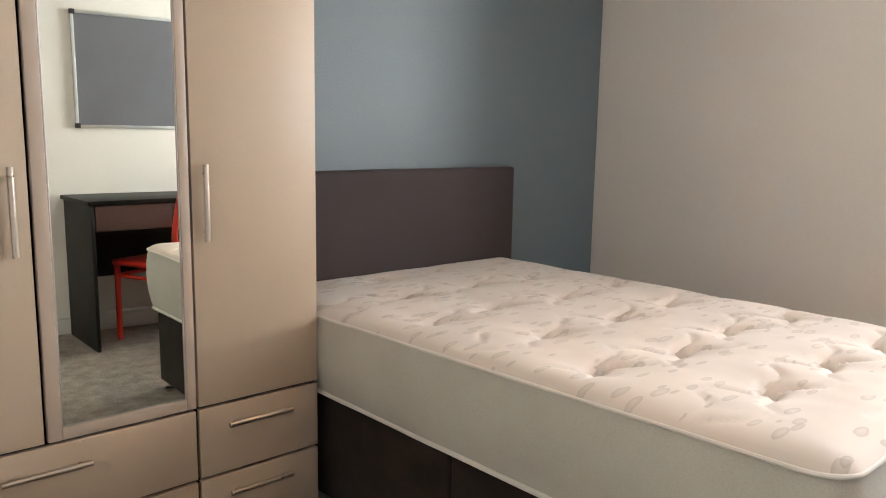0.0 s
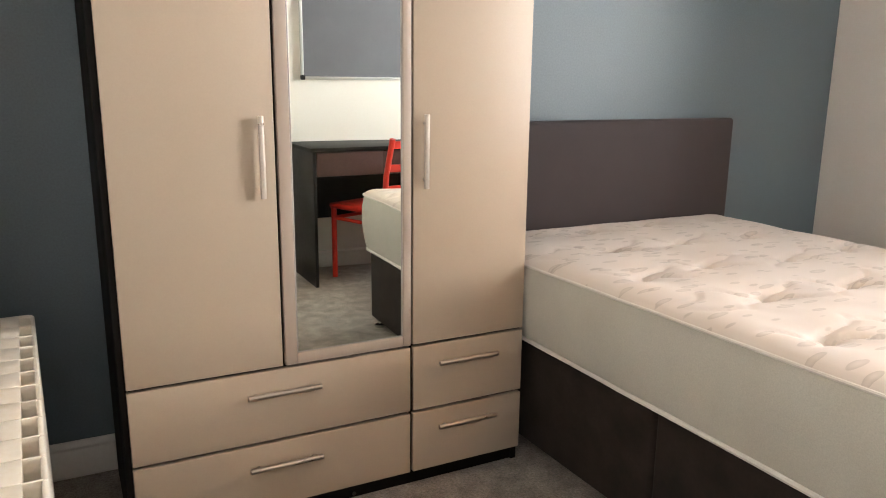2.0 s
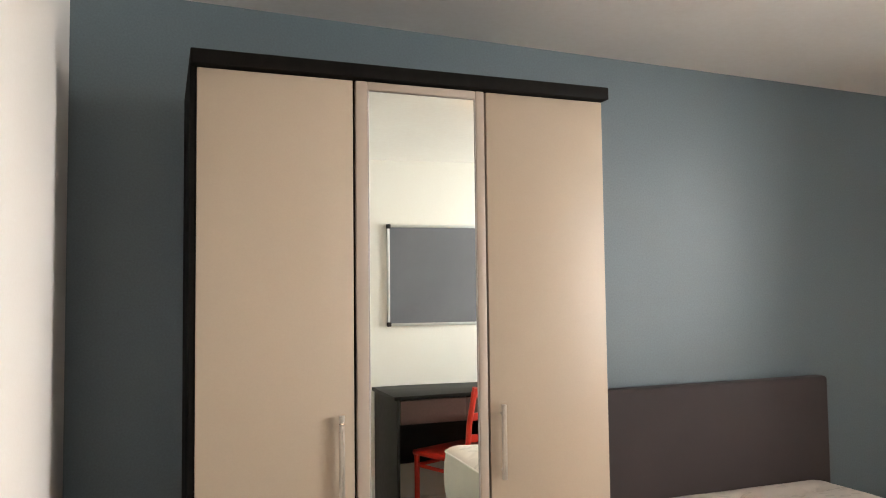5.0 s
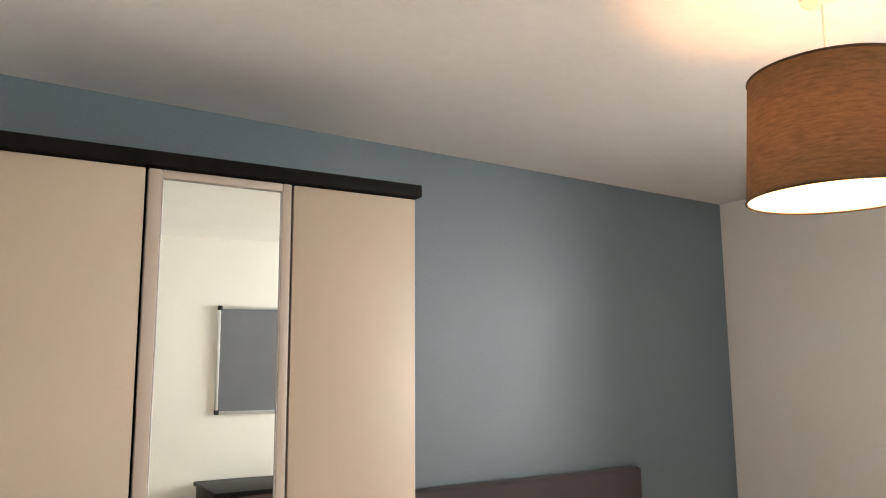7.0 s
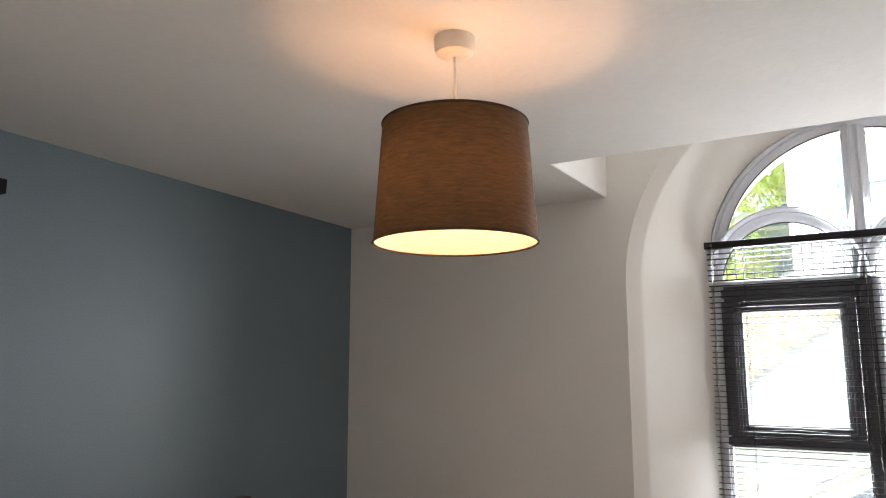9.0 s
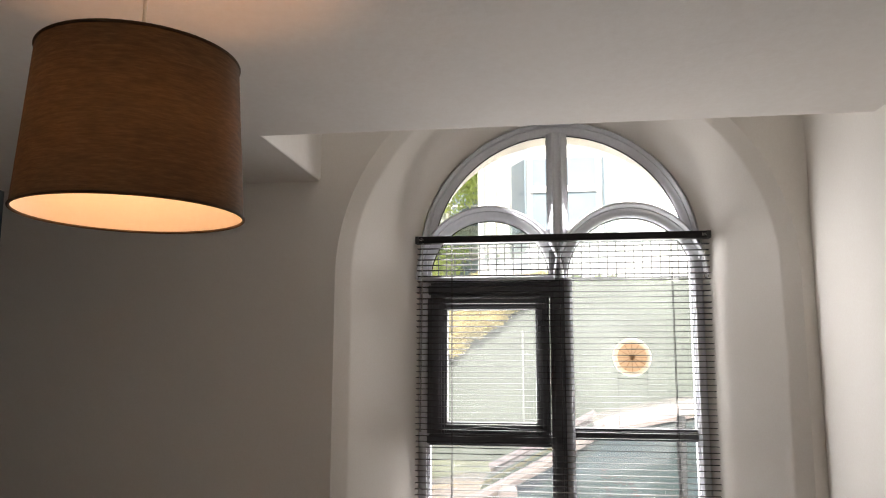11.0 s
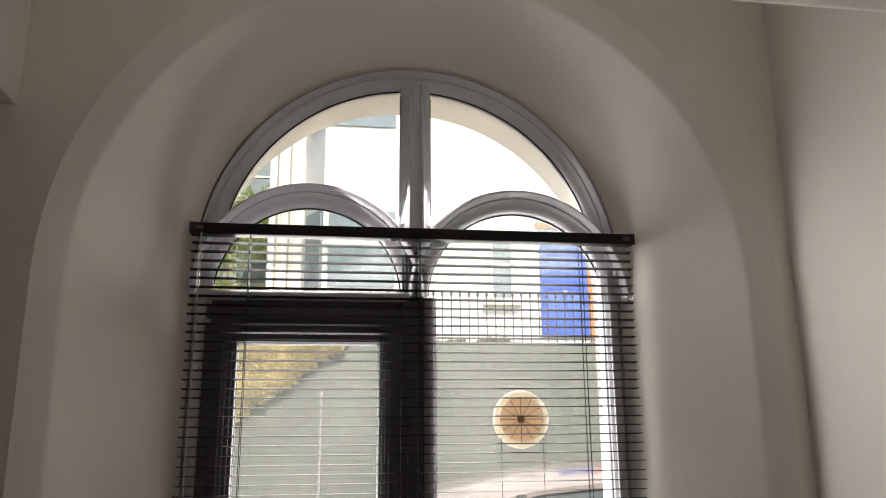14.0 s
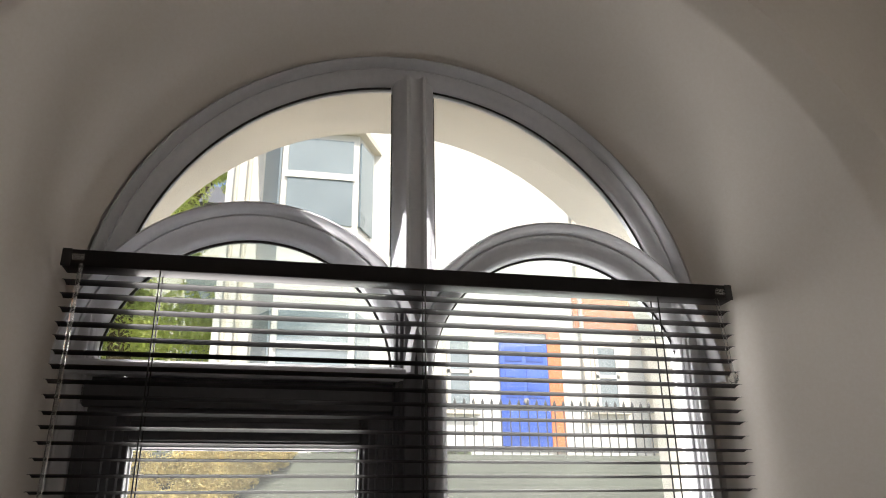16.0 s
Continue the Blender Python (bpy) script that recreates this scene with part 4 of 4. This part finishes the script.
# ---- red chair ----
def chair():
    f = Vector((-0.165, -0.395, 0)).normalized()
    side = Vector((f.y, -f.x, 0)) * -1
    at = Vector((1.335, -2.92, 0))
    turn = math.degrees(math.atan2(side.y, side.x))
    c = base("red_chair", at, "bright red painted wooden ladder-back chair at the desk", "chair", turn=turn)
    W, D, SH, TH = 0.38, 0.42, 0.455, 0.86
    # local x runs along the width, local y runs from the front legs to the back
    for x in (0.0, W):
        part("front_leg", tube([(x, 0, 0), (x, 0, SH - 0.02)], 0.016, 10), M_RED, c)
        part("back_leg", tube([(x, D + 0.05, 0), (x, D, SH), (x, D + 0.02, SH + 0.2), (x, D + 0.07, TH)], 0.016, 10), M_RED, c)
        part("side_stretcher", tube([(x, 0, SH - 0.09), (x, D, SH - 0.09)], 0.011, 8), M_RED, c)
    part("front_stretcher", tube([(0, 0, SH - 0.09), (W, 0, SH - 0.09)], 0.011, 8), M_RED, c)
    part("seat", box((-0.02, -0.02, SH - 0.03), (W + 0.02, D + 0.015, SH), 0.010, 3), M_RED, c)
    for z, y in ((0.575, D + 0.012), (0.695, D + 0.03), (0.825, D + 0.058)):
        bm = bmesh.new()
        rows = []
        for i in range(11):
            u = i / 10
            bow = 0.035 * (1 - (2 * u - 1) ** 2)
            rows.append([bm.verts.new((W * u, y + bow + dx, z + dz)) for dx, dz in ((-0.007, -0.020), (0.007, -0.020), (0.007, 0.020), (-0.007, 0.020))])
        for a, b in zip(rows, rows[1:]):
            for k in range(4):
                bm.faces.new((a[k], a[(k + 1) % 4], b[(k + 1) % 4], b[k]))
        bm.faces.new(rows[0])
        bm.faces.new(rows[-1])
        part("back_slat", bm, M_RED, c)


chair()

# ---- street outside ----
GZ = -0.25
M_ASPH = surface("asphalt", (0.085, 0.083, 0.08), 0.9, 0.15, 0.8, 60, 0.4, 0.01)
M_GRASS = surface("rough_grass", (0.13, 0.135, 0.09), 0.95, 0.2, 1.2, 25, 0.8, 0.05, spec=0.1)
M_STONE = surface("mossy_grey_wall", (0.122, 0.133, 0.108), 0.9, 0.2, 1.1, 20, 0.5, 0.02)
M_RENDER = surface("white_house_render", (0.78, 0.76, 0.72), 0.85, 0.05, 0.7, 30, 0.2, 0.01)
M_RENDER2 = surface("pale_stone_trim", (0.70, 0.64, 0.54), 0.85, 0.08, 1.0, 30, 0.2, 0.01)
M_IRON = surface("black_iron", (0.05, 0.05, 0.05), 0.5, 0.2, 5, 60, 0.1, 0.001)
M_BLUEDOOR = surface("bright_blue_door", (0.03, 0.11, 0.55), 0.35, 0.05, 2, 60, 0.05, 0.001)
M_ORANGE = surface("orange_surround", (0.70, 0.20, 0.06), 0.6, 0.08, 3, 60, 0.1, 0.002)
M_SLATE = surface("roof_slate", (0.12, 0.12, 0.13), 0.7, 0.2, 2, 30, 0.3, 0.01)
M_PANE = surface("far_window_pane", (0.24, 0.285, 0.31), 0.3, 0.1, 1, 10, 0)
M_CAR = surface("bronze_grey_car_paint", (0.22, 0.175, 0.16), 0.15, 0.05, 2, 400, 0.02, 0.0005, spec=0.8)
M_CARGLASS = surface("dark_car_glass", (0.02, 0.035, 0.035), 0.04, 0.05, 2, 60, 0)
M_TYRE = surface("tyre_rubber", (0.02, 0.02, 0.02), 0.85, 0.1, 8, 90, 0.2, 0.002)
M_LEAF_G = surface("green_leaf", (0.56, 0.60, 0.25), 0.6, 0.2, 4, 30, 0.1, 0.002)
M_LEAF_Y = surface("yellow_green_leaf", (0.62, 0.52, 0.25), 0.6, 0.35, 4, 30, 0.1, 0.002)
let_light(M_LEAF_G, (0.85, 0.90, 0.42), 0.7)
let_light(M_LEAF_Y, (0.66, 0.56, 0.26), 0.45)
M_BARK = surface("bark", (0.12, 0.09, 0.06), 0.9, 0.2, 6, 30, 0.6, 0.01)

bm = bmesh.new()
R = 900.0
xs = [-R, -5.0, 3.72, 8.5, 10.5, 13.6, 13.94, 16.0, R]
zs = [GZ, GZ, GZ, GZ, GZ + 0.02, GZ + 0.05, 2.76, 2.76, 2.76]
prevrow = None
for x, z in zip(xs, zs):
    row = [bm.verts.new((x, y, z)) for y in (-R, -20, -10, -5, 0, 5, 20, R)]
    if prevrow:
        for k in range(7):
            bm.faces.new((prevrow[k], prevrow[k + 1], row[k + 1], row[k]))
    prevrow = row
thing("ground", bm, M_GRASS, "rough grass verge and terrace across the road", "ground", "structure")
thing("pavement", box((3.74, -60, GZ - 0.05), (4.95, 60, GZ + 0.09), 0.01), surface("pale_concrete", (0.62, 0.57, 0.50), 0.9, 0.1, 1.5, 50, 0.3, 0.004), "pale concrete pavement below the window", "pavement", "structure")
thing("road", box((4.96, -60, GZ - 0.05), (8.3, 60, GZ + 0.01)), M_ASPH, "dark grey asphalt road outside the window", "road", "structure")
thing("retaining_wall", box((13.55, -30, GZ - 0.1), (13.95, 30, 2.84), 0.02), M_STONE, "mossy grey retaining wall along the terrace", "wall", "structure")

# iron railing
fence = base("iron_railing", (13.75, 0, 2.84), "black iron spear-topped railing on the retaining wall", "railing")
for z in (0.08, 0.72):
    part("rail", box((-0.012, -9.5, z - 0.016), (0.012, 1.6, z + 0.016)), M_IRON, fence)
bm = tube([(0, 0, 0), (0, 0, 0.78)], 0.011, 6)
merge(bm, lathe([(0.0, 0.76), (0.014, 0.78), (0.028, 0.815), (0.004, 0.885), (0.0, 0.89)], 6))
post0 = part("post", bm, M_IRON, fence)
post0.location = (0, -9.4, 0)
k = 1
while -9.4 + 0.15 * k < 1.55:
    o = new("post", post0.data)
    o.parent = fence
    o.location = (0, -9.4 + 0.15 * k, 0)
    k += 1


# houses opposite
def far_window(parent, x, y, z, w, h):
    f = part("window", box((x - 0.02, y - w / 2 - 0.09, z - 0.10), (x + 0.10, y + w / 2 + 0.09, z + h + 0.09)), M_RENDER2, parent, "white window surround")
    part("pane", box((x - 0.03, y - w / 2, z), (x - 0.022, y + w / 2, z + h)), M_PANE, f)
    for a, b, c, d in ((y - w / 2, y + w / 2, z + h / 2 - 0.035, z + h / 2 + 0.035), (y - w / 2, y - w / 2 + 0.06, z, z + h), (y + w / 2 - 0.06, y + w / 2, z, z + h)):
        part("glazing_bar", box((x - 0.055, a, c), (x - 0.031, b, d)), M_RENDER, f)
    part("sill", box((x - 0.14, y - w / 2 - 0.14, z - 0.16), (x + 0.0, y + w / 2 + 0.14, z - 0.101)), M_RENDER2, f)


house = base("terraced_house", (0, 0, 0), "white rendered terraced house with a bay and a blue door", "house")
HX = 16.4
part("wall", box((HX, -14.0, 2.3), (HX + 7, -0.55, 12.4)), M_RENDER, house, smooth=False)
bm = bmesh.new()
v = [bm.verts.new(p) for p in ((HX - 0.3, -14.2, 12.42), (HX - 0.3, -0.4, 12.42), (HX + 3.6, -0.4, 14.7), (HX + 3.6, -14.2, 14.7), (HX + 7.3, -14.2, 12.42), (HX + 7.3, -0.4, 12.42))]
for q in ((0, 1, 2, 3), (3, 2, 5, 4), (0, 3, 4), (1, 5, 2), (0, 4, 5, 1)):
    bm.faces.new([v[i] for i in q])
part("roof", bm, M_SLATE, house, "grey slate roof", smooth=False)
part("gutter", tube([(HX - 0.36, -14.2, 12.36), (HX - 0.36, -0.4, 12.36)], 0.06, 8), M_RENDER, house, "white gutter")
for y in (-0.75, -1.0, -7.9):
    part("downpipe", tube([(HX - 0.08, y, 12.3), (HX - 0.08, y, 3.7)], 0.045, 8), M_RENDER2, house, "pale downpipe")
# upper bay
bay = part("bay", prism([(HX, -1.25), (HX - 0.75, -1.65), (HX - 0.75, -3.15), (HX, -3.55)], 2.3, 9.36), M_RENDER, house, "white canted bay")
part("bay_roof", prism([(HX, -1.1), (HX - 0.9, -1.55), (HX - 0.9, -3.25), (HX, -3.7)], 9.361, 9.50), M_RENDER2, bay)
for z, h in ((7.35, 1.85), (4.1, 1.5)):
    part("pane", box((HX - 0.775, -3.04, z), (HX - 0.752, -1.76, z + h)), M_PANE, bay, "blue-grey bay window glass")
    part("glazing_bar", box((HX - 0.80, -3.08, z + h * 0.52), (HX - 0.776, -1.72, z + h * 0.52 + 0.14)), M_RENDER, bay)
    for s, y0, y1 in ((1, -1.63, -1.33), (-1, -3.47, -3.17)):
        x0, x1 = HX - 0.745, HX - 0.18
        bm = bmesh.new()
        q = [bm.verts.new(p) for p in ((x0, y0 if s > 0 else y1, z), (x1, y1 if s > 0 else y0, z), (x1, y1 if s > 0 else y0, z + h), (x0, y0 if s > 0 else y1, z + h))]
        f = bm.faces.new(q)
        g = bmesh.ops.extrude_face_region(bm, geom=[f])
        for w in g["geom"]:
            if isinstance(w, bmesh.types.BMVert):
                w.co += Vector((-0.02, s * 0.035, 0))
        part("pane", bm, M_PANE, bay)
for y, z, w, h in ((-5.3, 4.05, 0.5, 1.35), (-8.4, 4.1, 0.5, 1.2), (-12.0, 4.1, 1.1, 1.5)):
    far_window(house, HX, y, z, w, h)
door = part("door", box((HX - 0.06, -7.12, 3.25), (HX + 0.0, -6.12, 5.40), 0.01), M_BLUEDOOR, house, "bright blue panelled front door")
for y0, y1 in ((-7.02, -6.66), (-6.58, -6.22)):
    for z0, z1 in ((3.45, 4.10), (4.23, 4.85), (4.95, 5.30)):
        part("door_panel", box((HX - 0.075, y0, z0), (HX - 0.061, y1, z1), 0.006), M_BLUEDOOR, door)
part("door_knocker", lathe([(0.0, 0.0), (0.05, 0.0), (0.05, 0.03), (0.0, 0.04)], 12), M_STEEL, door).matrix_local = pose(HX - 0.10, -6.62, 4.17, 0, 90, 0)
part("door_jamb", box((HX - 0.05, -7.42, 3.2), (HX - 0.001, -7.13, 5.55)), M_ORANGE, house, "orange painted door surround")
part("door_lintel", box((HX - 0.05, -7.42, 5.551), (HX - 0.001, -6.05, 5.67)), M_ORANGE, house, "orange painted lintel")
part("sign_panel", box((HX - 0.06, -9.5, 5.66), (HX - 0.001, -7.75, 6.6), 0.01), M_ORANGE, house, "orange wall panel")
part("pier", box((HX - 1.0, -10.2, 2.4), (HX - 0.02, -9.2, 6.2), 0.02), M_RENDER2, house, "pale gate pier")


def leaves(bm, centre, size, count, leaf):
    for _ in range(count):
        while True:
            p = Vector((random.uniform(-1, 1), random.uniform(-1, 1), random.uniform(-1, 1)))
            if 0.25 < p.length < 1:
                break
        p = p * (0.75 + 0.25 * noise.noise(p * 2.0 + Vector(centre)))
        c = Vector(centre) + Vector((p.x * size[0], p.y * size[1], p.z * size[2]))
        a = Vector((random.gauss(0, 1), random.gauss(0, 1), random.gauss(0, 1))).normalized()
        b = a.orthogonal().normalized()
        L = leaf * random.uniform(0.6, 1.3)
        bm.faces.new([bm.verts.new(c + a * L), bm.verts.new(c + b * L * 0.45), bm.verts.new(c - a * L), bm.verts.new(c - b * L * 0.45)])


def ivy(at, wide, high, material, label, count=9000, leaf=0.04):
    """Ivy hanging over a wall: thick along the top, its lower edge running up aslant."""
    s = base("ivy", at, label, "ivy")
    bm = bmesh.new()
    for q in range(5):
        y = -wide * (0.05 + 0.19 * q)
        tube([(-0.02, y, 0.02), (-0.05, y + 0.06, -high * 0.3 * (1 - q / 6)), (-0.04, y + 0.02, -high * 0.7 * (1 - q / 6))], 0.012, 6, bm)
    part("stem", bm, M_BARK, s)
    bm = bmesh.new()
    for _ in range(170):
        u = random.random() ** 1.3
        drop = high * (1 - u) * random.random() ** 0.8
        leaves(bm, (-0.07 + random.uniform(-0.04, 0.04), -wide * u, -drop + 0.06), (0.12, 0.28, 0.24), count // 170, leaf)
    part("foliage", bm, material, s, smooth=False)


ivy((13.55, 0.9, 2.80), 2.9, 2.1, M_LEAF_Y, "yellow-green ivy hanging over the retaining wall", 100000, 0.022)


def tree(at, k=1.0):
    t = base("tree", at, "light green leafy tree beside the house", "tree")
    bm = tube([(0, 0, 0), (0.1 * k, 0, 1.6 * k), (0.0, 0.1 * k, 3.2 * k)], 0.15 * k, 8)
    for a in range(5):
        w = a * 1.26
        tube([(0.02, 0.05, (2.2 + 0.2 * a) * k), (0.9 * k * math.cos(w), 0.9 * k * math.sin(w), (3.4 + 0.3 * a) * k), (1.4 * k * math.cos(w), 1.4 * k * math.sin(w), (4.0 + 0.3 * a) * k)], 0.05 * k, 6, bm)
    part("trunk", bm, M_BARK, t)
    bm = bmesh.new()
    for _ in range(30):
        w, r = random.uniform(0, 6.28), random.uniform(0.2, 1.6) * k
        leaves(bm, (r * math.cos(w), r * math.sin(w), random.uniform(0.8, 5.6) * k), (0.9 * k, 0.9 * k, 0.7 * k), 1500, 0.10)
    part("crown", bm, M_LEAF_G, t, smooth=False)


tree((21.5, 2.1, 2.4), 1.9)
tree((25.0, 5.0, 2.4), 1.4)


def shrub(at, size, count):
    """A low mound of small leaves on a few short stems."""
    p = base("shrub", at, "low green shrub on the terrace behind the railing", "shrub", "terrace shrubs")
    bm = bmesh.new()
    for q in range(5):
        w = q * 1.257
        tube([(0, 0, 0), (0.3 * size * math.cos(w), 0.3 * size * math.sin(w), 0.25 * size), (0.5 * size * math.cos(w), 0.5 * size * math.sin(w), 0.5 * size)], 0.012, 6, bm)
    part("stem", bm, M_BARK, p)
    bm = bmesh.new()
    for _ in range(9):
        leaves(bm, (random.uniform(-0.2, 0.2) * size, random.uniform(-0.7, 0.7) * size, random.uniform(0.12, 0.5) * size), (0.3 * size, 0.4 * size, 0.26 * size), count // 9, 0.035)
    part("foliage", bm, M_LEAF_D, p, smooth=False)


M_LEAF_D = surface("dark_green_leaf", (0.16, 0.20, 0.10), 0.6, 0.3, 4, 30, 0.1, 0.002)
let_light(M_LEAF_D, (0.22, 0.30, 0.10), 0.35)
for y, k in ((-2.75, 0.42), (-3.35, 0.5), (-3.95, 0.34), (-4.75, 0.4)):
    shrub((14.35, y, 2.76), k, 2400)


# made-up pale house that fills the blue sky gap with white
house = base("filler_house", (0, 0, 0), "pale house added behind the trees to fill the sky gap", "house")
part("wall", box((27.0, -2.0, 2.3), (33.0, 14.0, 12.6)), M_RENDER, house, smooth=False)
bm = bmesh.new()
v = [bm.verts.new(p) for p in ((26.7, -2.2, 12.62), (26.7, 14.2, 12.62), (30.0, 14.2, 14.8), (30.0, -2.2, 14.8), (33.3, -2.2, 12.62), (33.3, 14.2, 12.62))]
for q in ((0, 1, 2, 3), (3, 2, 5, 4), (0, 3, 4), (1, 5, 2), (0, 4, 5, 1)):
    bm.faces.new([v[i] for i in q])
part("roof", bm, M_SLATE, house, "grey slate roof", smooth=False)
for yy in (1.0, 4.5, 8.0):
    for zz in (3.6, 6.2, 9.2):
        far_window(house, 27.0, yy, zz, 1.1, 1.5)


# slim post added beside the road for a faint pale line of unknown cause
M_POST = surface("dull_pale_grey", (0.26, 0.26, 0.24), 0.6, 0.1, 6, 60, 0.1, 0.001)
post = base("added_post", (7.3, -1.89, GZ + 0.0), "slim pale grey post added for a faint upright line", "post")
part("shaft", tube([(0, 0, 0), (0, 0, 2.02)], 0.009, 10), M_POST, post)
part("cap", lathe([(0.0, 2.045), (0.008, 2.04), (0.013, 2.03), (0.013, 2.0), (0.0, 2.0)], 14), M_POST, post, "pale rounded cap")


# parked car
def car():
    c = base("parked_car", (6.15, -2.6, GZ + 0.01), "bronze-grey hatchback parked on the road", "car")
    # local y runs along the car, front at +y
    body = bmesh.new()
    st = [(-2.02, 0.45, 0.70, 0.74), (-1.9, 0.28, 0.82, 0.80), (-1.2, 0.22, 0.88, 0.84), (0.4, 0.22, 0.90, 0.85), (1.2, 0.24, 0.84, 0.82), (1.85, 0.28, 0.70, 0.74), (2.05, 0.42, 0.58, 0.62)]
    rows = []
    for y, zl, zh, w in st:
        prof = [(-w * 0.92, zl), (-w, zl + 0.12), (-w, zh - 0.16), (-w * 0.94, zh - 0.04), (-w * 0.82, zh), (0, zh + 0.03), (w * 0.82, zh), (w * 0.94, zh - 0.04), (w, zh - 0.16), (w, zl + 0.12), (w * 0.92, zl)]
        rows.append([body.verts.new((x, y, z)) for x, z in prof])
    for a, b in zip(rows, rows[1:]):
        for k in range(len(a)):
            body.faces.new((a[k], a[(k + 1) % len(a)], b[(k + 1) % len(a)], b[k]))
    body.faces.new(rows[0])
    body.faces.new(rows[-1])
    part("body", body, M_CAR, c)
    def cabin(stations, shrink):
        bm = bmesh.new()
        rr = []
        for y, z, w in stations:
            rr.append([bm.verts.new((x, y, zz)) for x, zz in ((-w, 0.86), (-w * 0.95, min(z, 1.05)), (-w * 0.80, z - 0.05 * shrink), (-w * 0.66, z), (0, z + 0.02), (w * 0.66, z), (w * 0.80, z - 0.05 * shrink), (w * 0.95, min(z, 1.05)), (w, 0.86))])
        for a, b in zip(rr, rr[1:]):
            for k in range(len(a)):
                bm.faces.new((a[k], a[(k + 1) % len(a)], b[(k + 1) % len(a)], b[k]))
        bm.faces.new(rr[0])
        bm.faces.new(rr[-1])
        return bm
    part("glasshouse", cabin([(-1.85, 0.88, 0.76), (-1.60, 1.44, 0.76), (-1.1, 1.51, 0.77), (-0.5, 1.46, 0.77), (0.1, 1.33, 0.77), (0.95, 0.88, 0.76)], 1), M_CARGLASS, c, "dark tinted windows")
    bm = bmesh.new()
    rr = []
    for y, z, w in ((-1.62, 1.445, 0.60), (-1.1, 1.535, 0.63), (-0.5, 1.485, 0.63), (0.0, 1.385, 0.62), (0.16, 1.335, 0.60)):
        rr.append([bm.verts.new((x, y, zz)) for x, zz in ((-w, z - 0.035), (-w * 0.8, z), (0, z + 0.02), (w * 0.8, z), (w, z - 0.035), (w, z - 0.06), (-w, z - 0.06))])
    for a, b in zip(rr, rr[1:]):
        for k in range(7):
            bm.faces.new((a[k], a[(k + 1) % 7], b[(k + 1) % 7], b[k]))
    bm.faces.new(rr[0])
    bm.faces.new(rr[-1])
    part("roof", bm, M_CAR, c)
    for s in (-1, 1):
        part("pillar", tube([(s * 0.76, 0.97, 0.87), (s * 0.69, 0.52, 1.10), (s * 0.58, 0.10, 1.34)], 0.042, 8), M_CAR, c)
        part("pillar", tube([(s * 0.765, -0.35, 0.87), (s * 0.62, -0.38, 1.42)], 0.03, 8), M_TYRE, c)
        part("pillar", tube([(s * 0.75, -1.82, 0.87), (s * 0.58, -1.58, 1.43)], 0.05, 8), M_CAR, c)
        part("wing_mirror", box((s * 0.86 - 0.08, 0.66, 0.88), (s * 0.86 + 0.08, 0.78, 1.00), 0.03, 3), M_CAR, c)
        for y in (-1.25, 1.28):
            w = part("wheel", lathe([(0.0, -0.02), (0.19, -0.03), (0.20, 0.0), (0.20, 0.06), (0.0, 0.06)], 24), M_STEEL, c)
            w.matrix_local = pose(s * 0.80, y, 0.30, 0, 90 * s, 0)
            part("tyre", lathe([(0.20, -0.09), (0.28, -0.10), (0.30, -0.07), (0.30, 0.05), (0.28, 0.075), (0.20, 0.06)], 28, True), M_TYRE, w)


car()
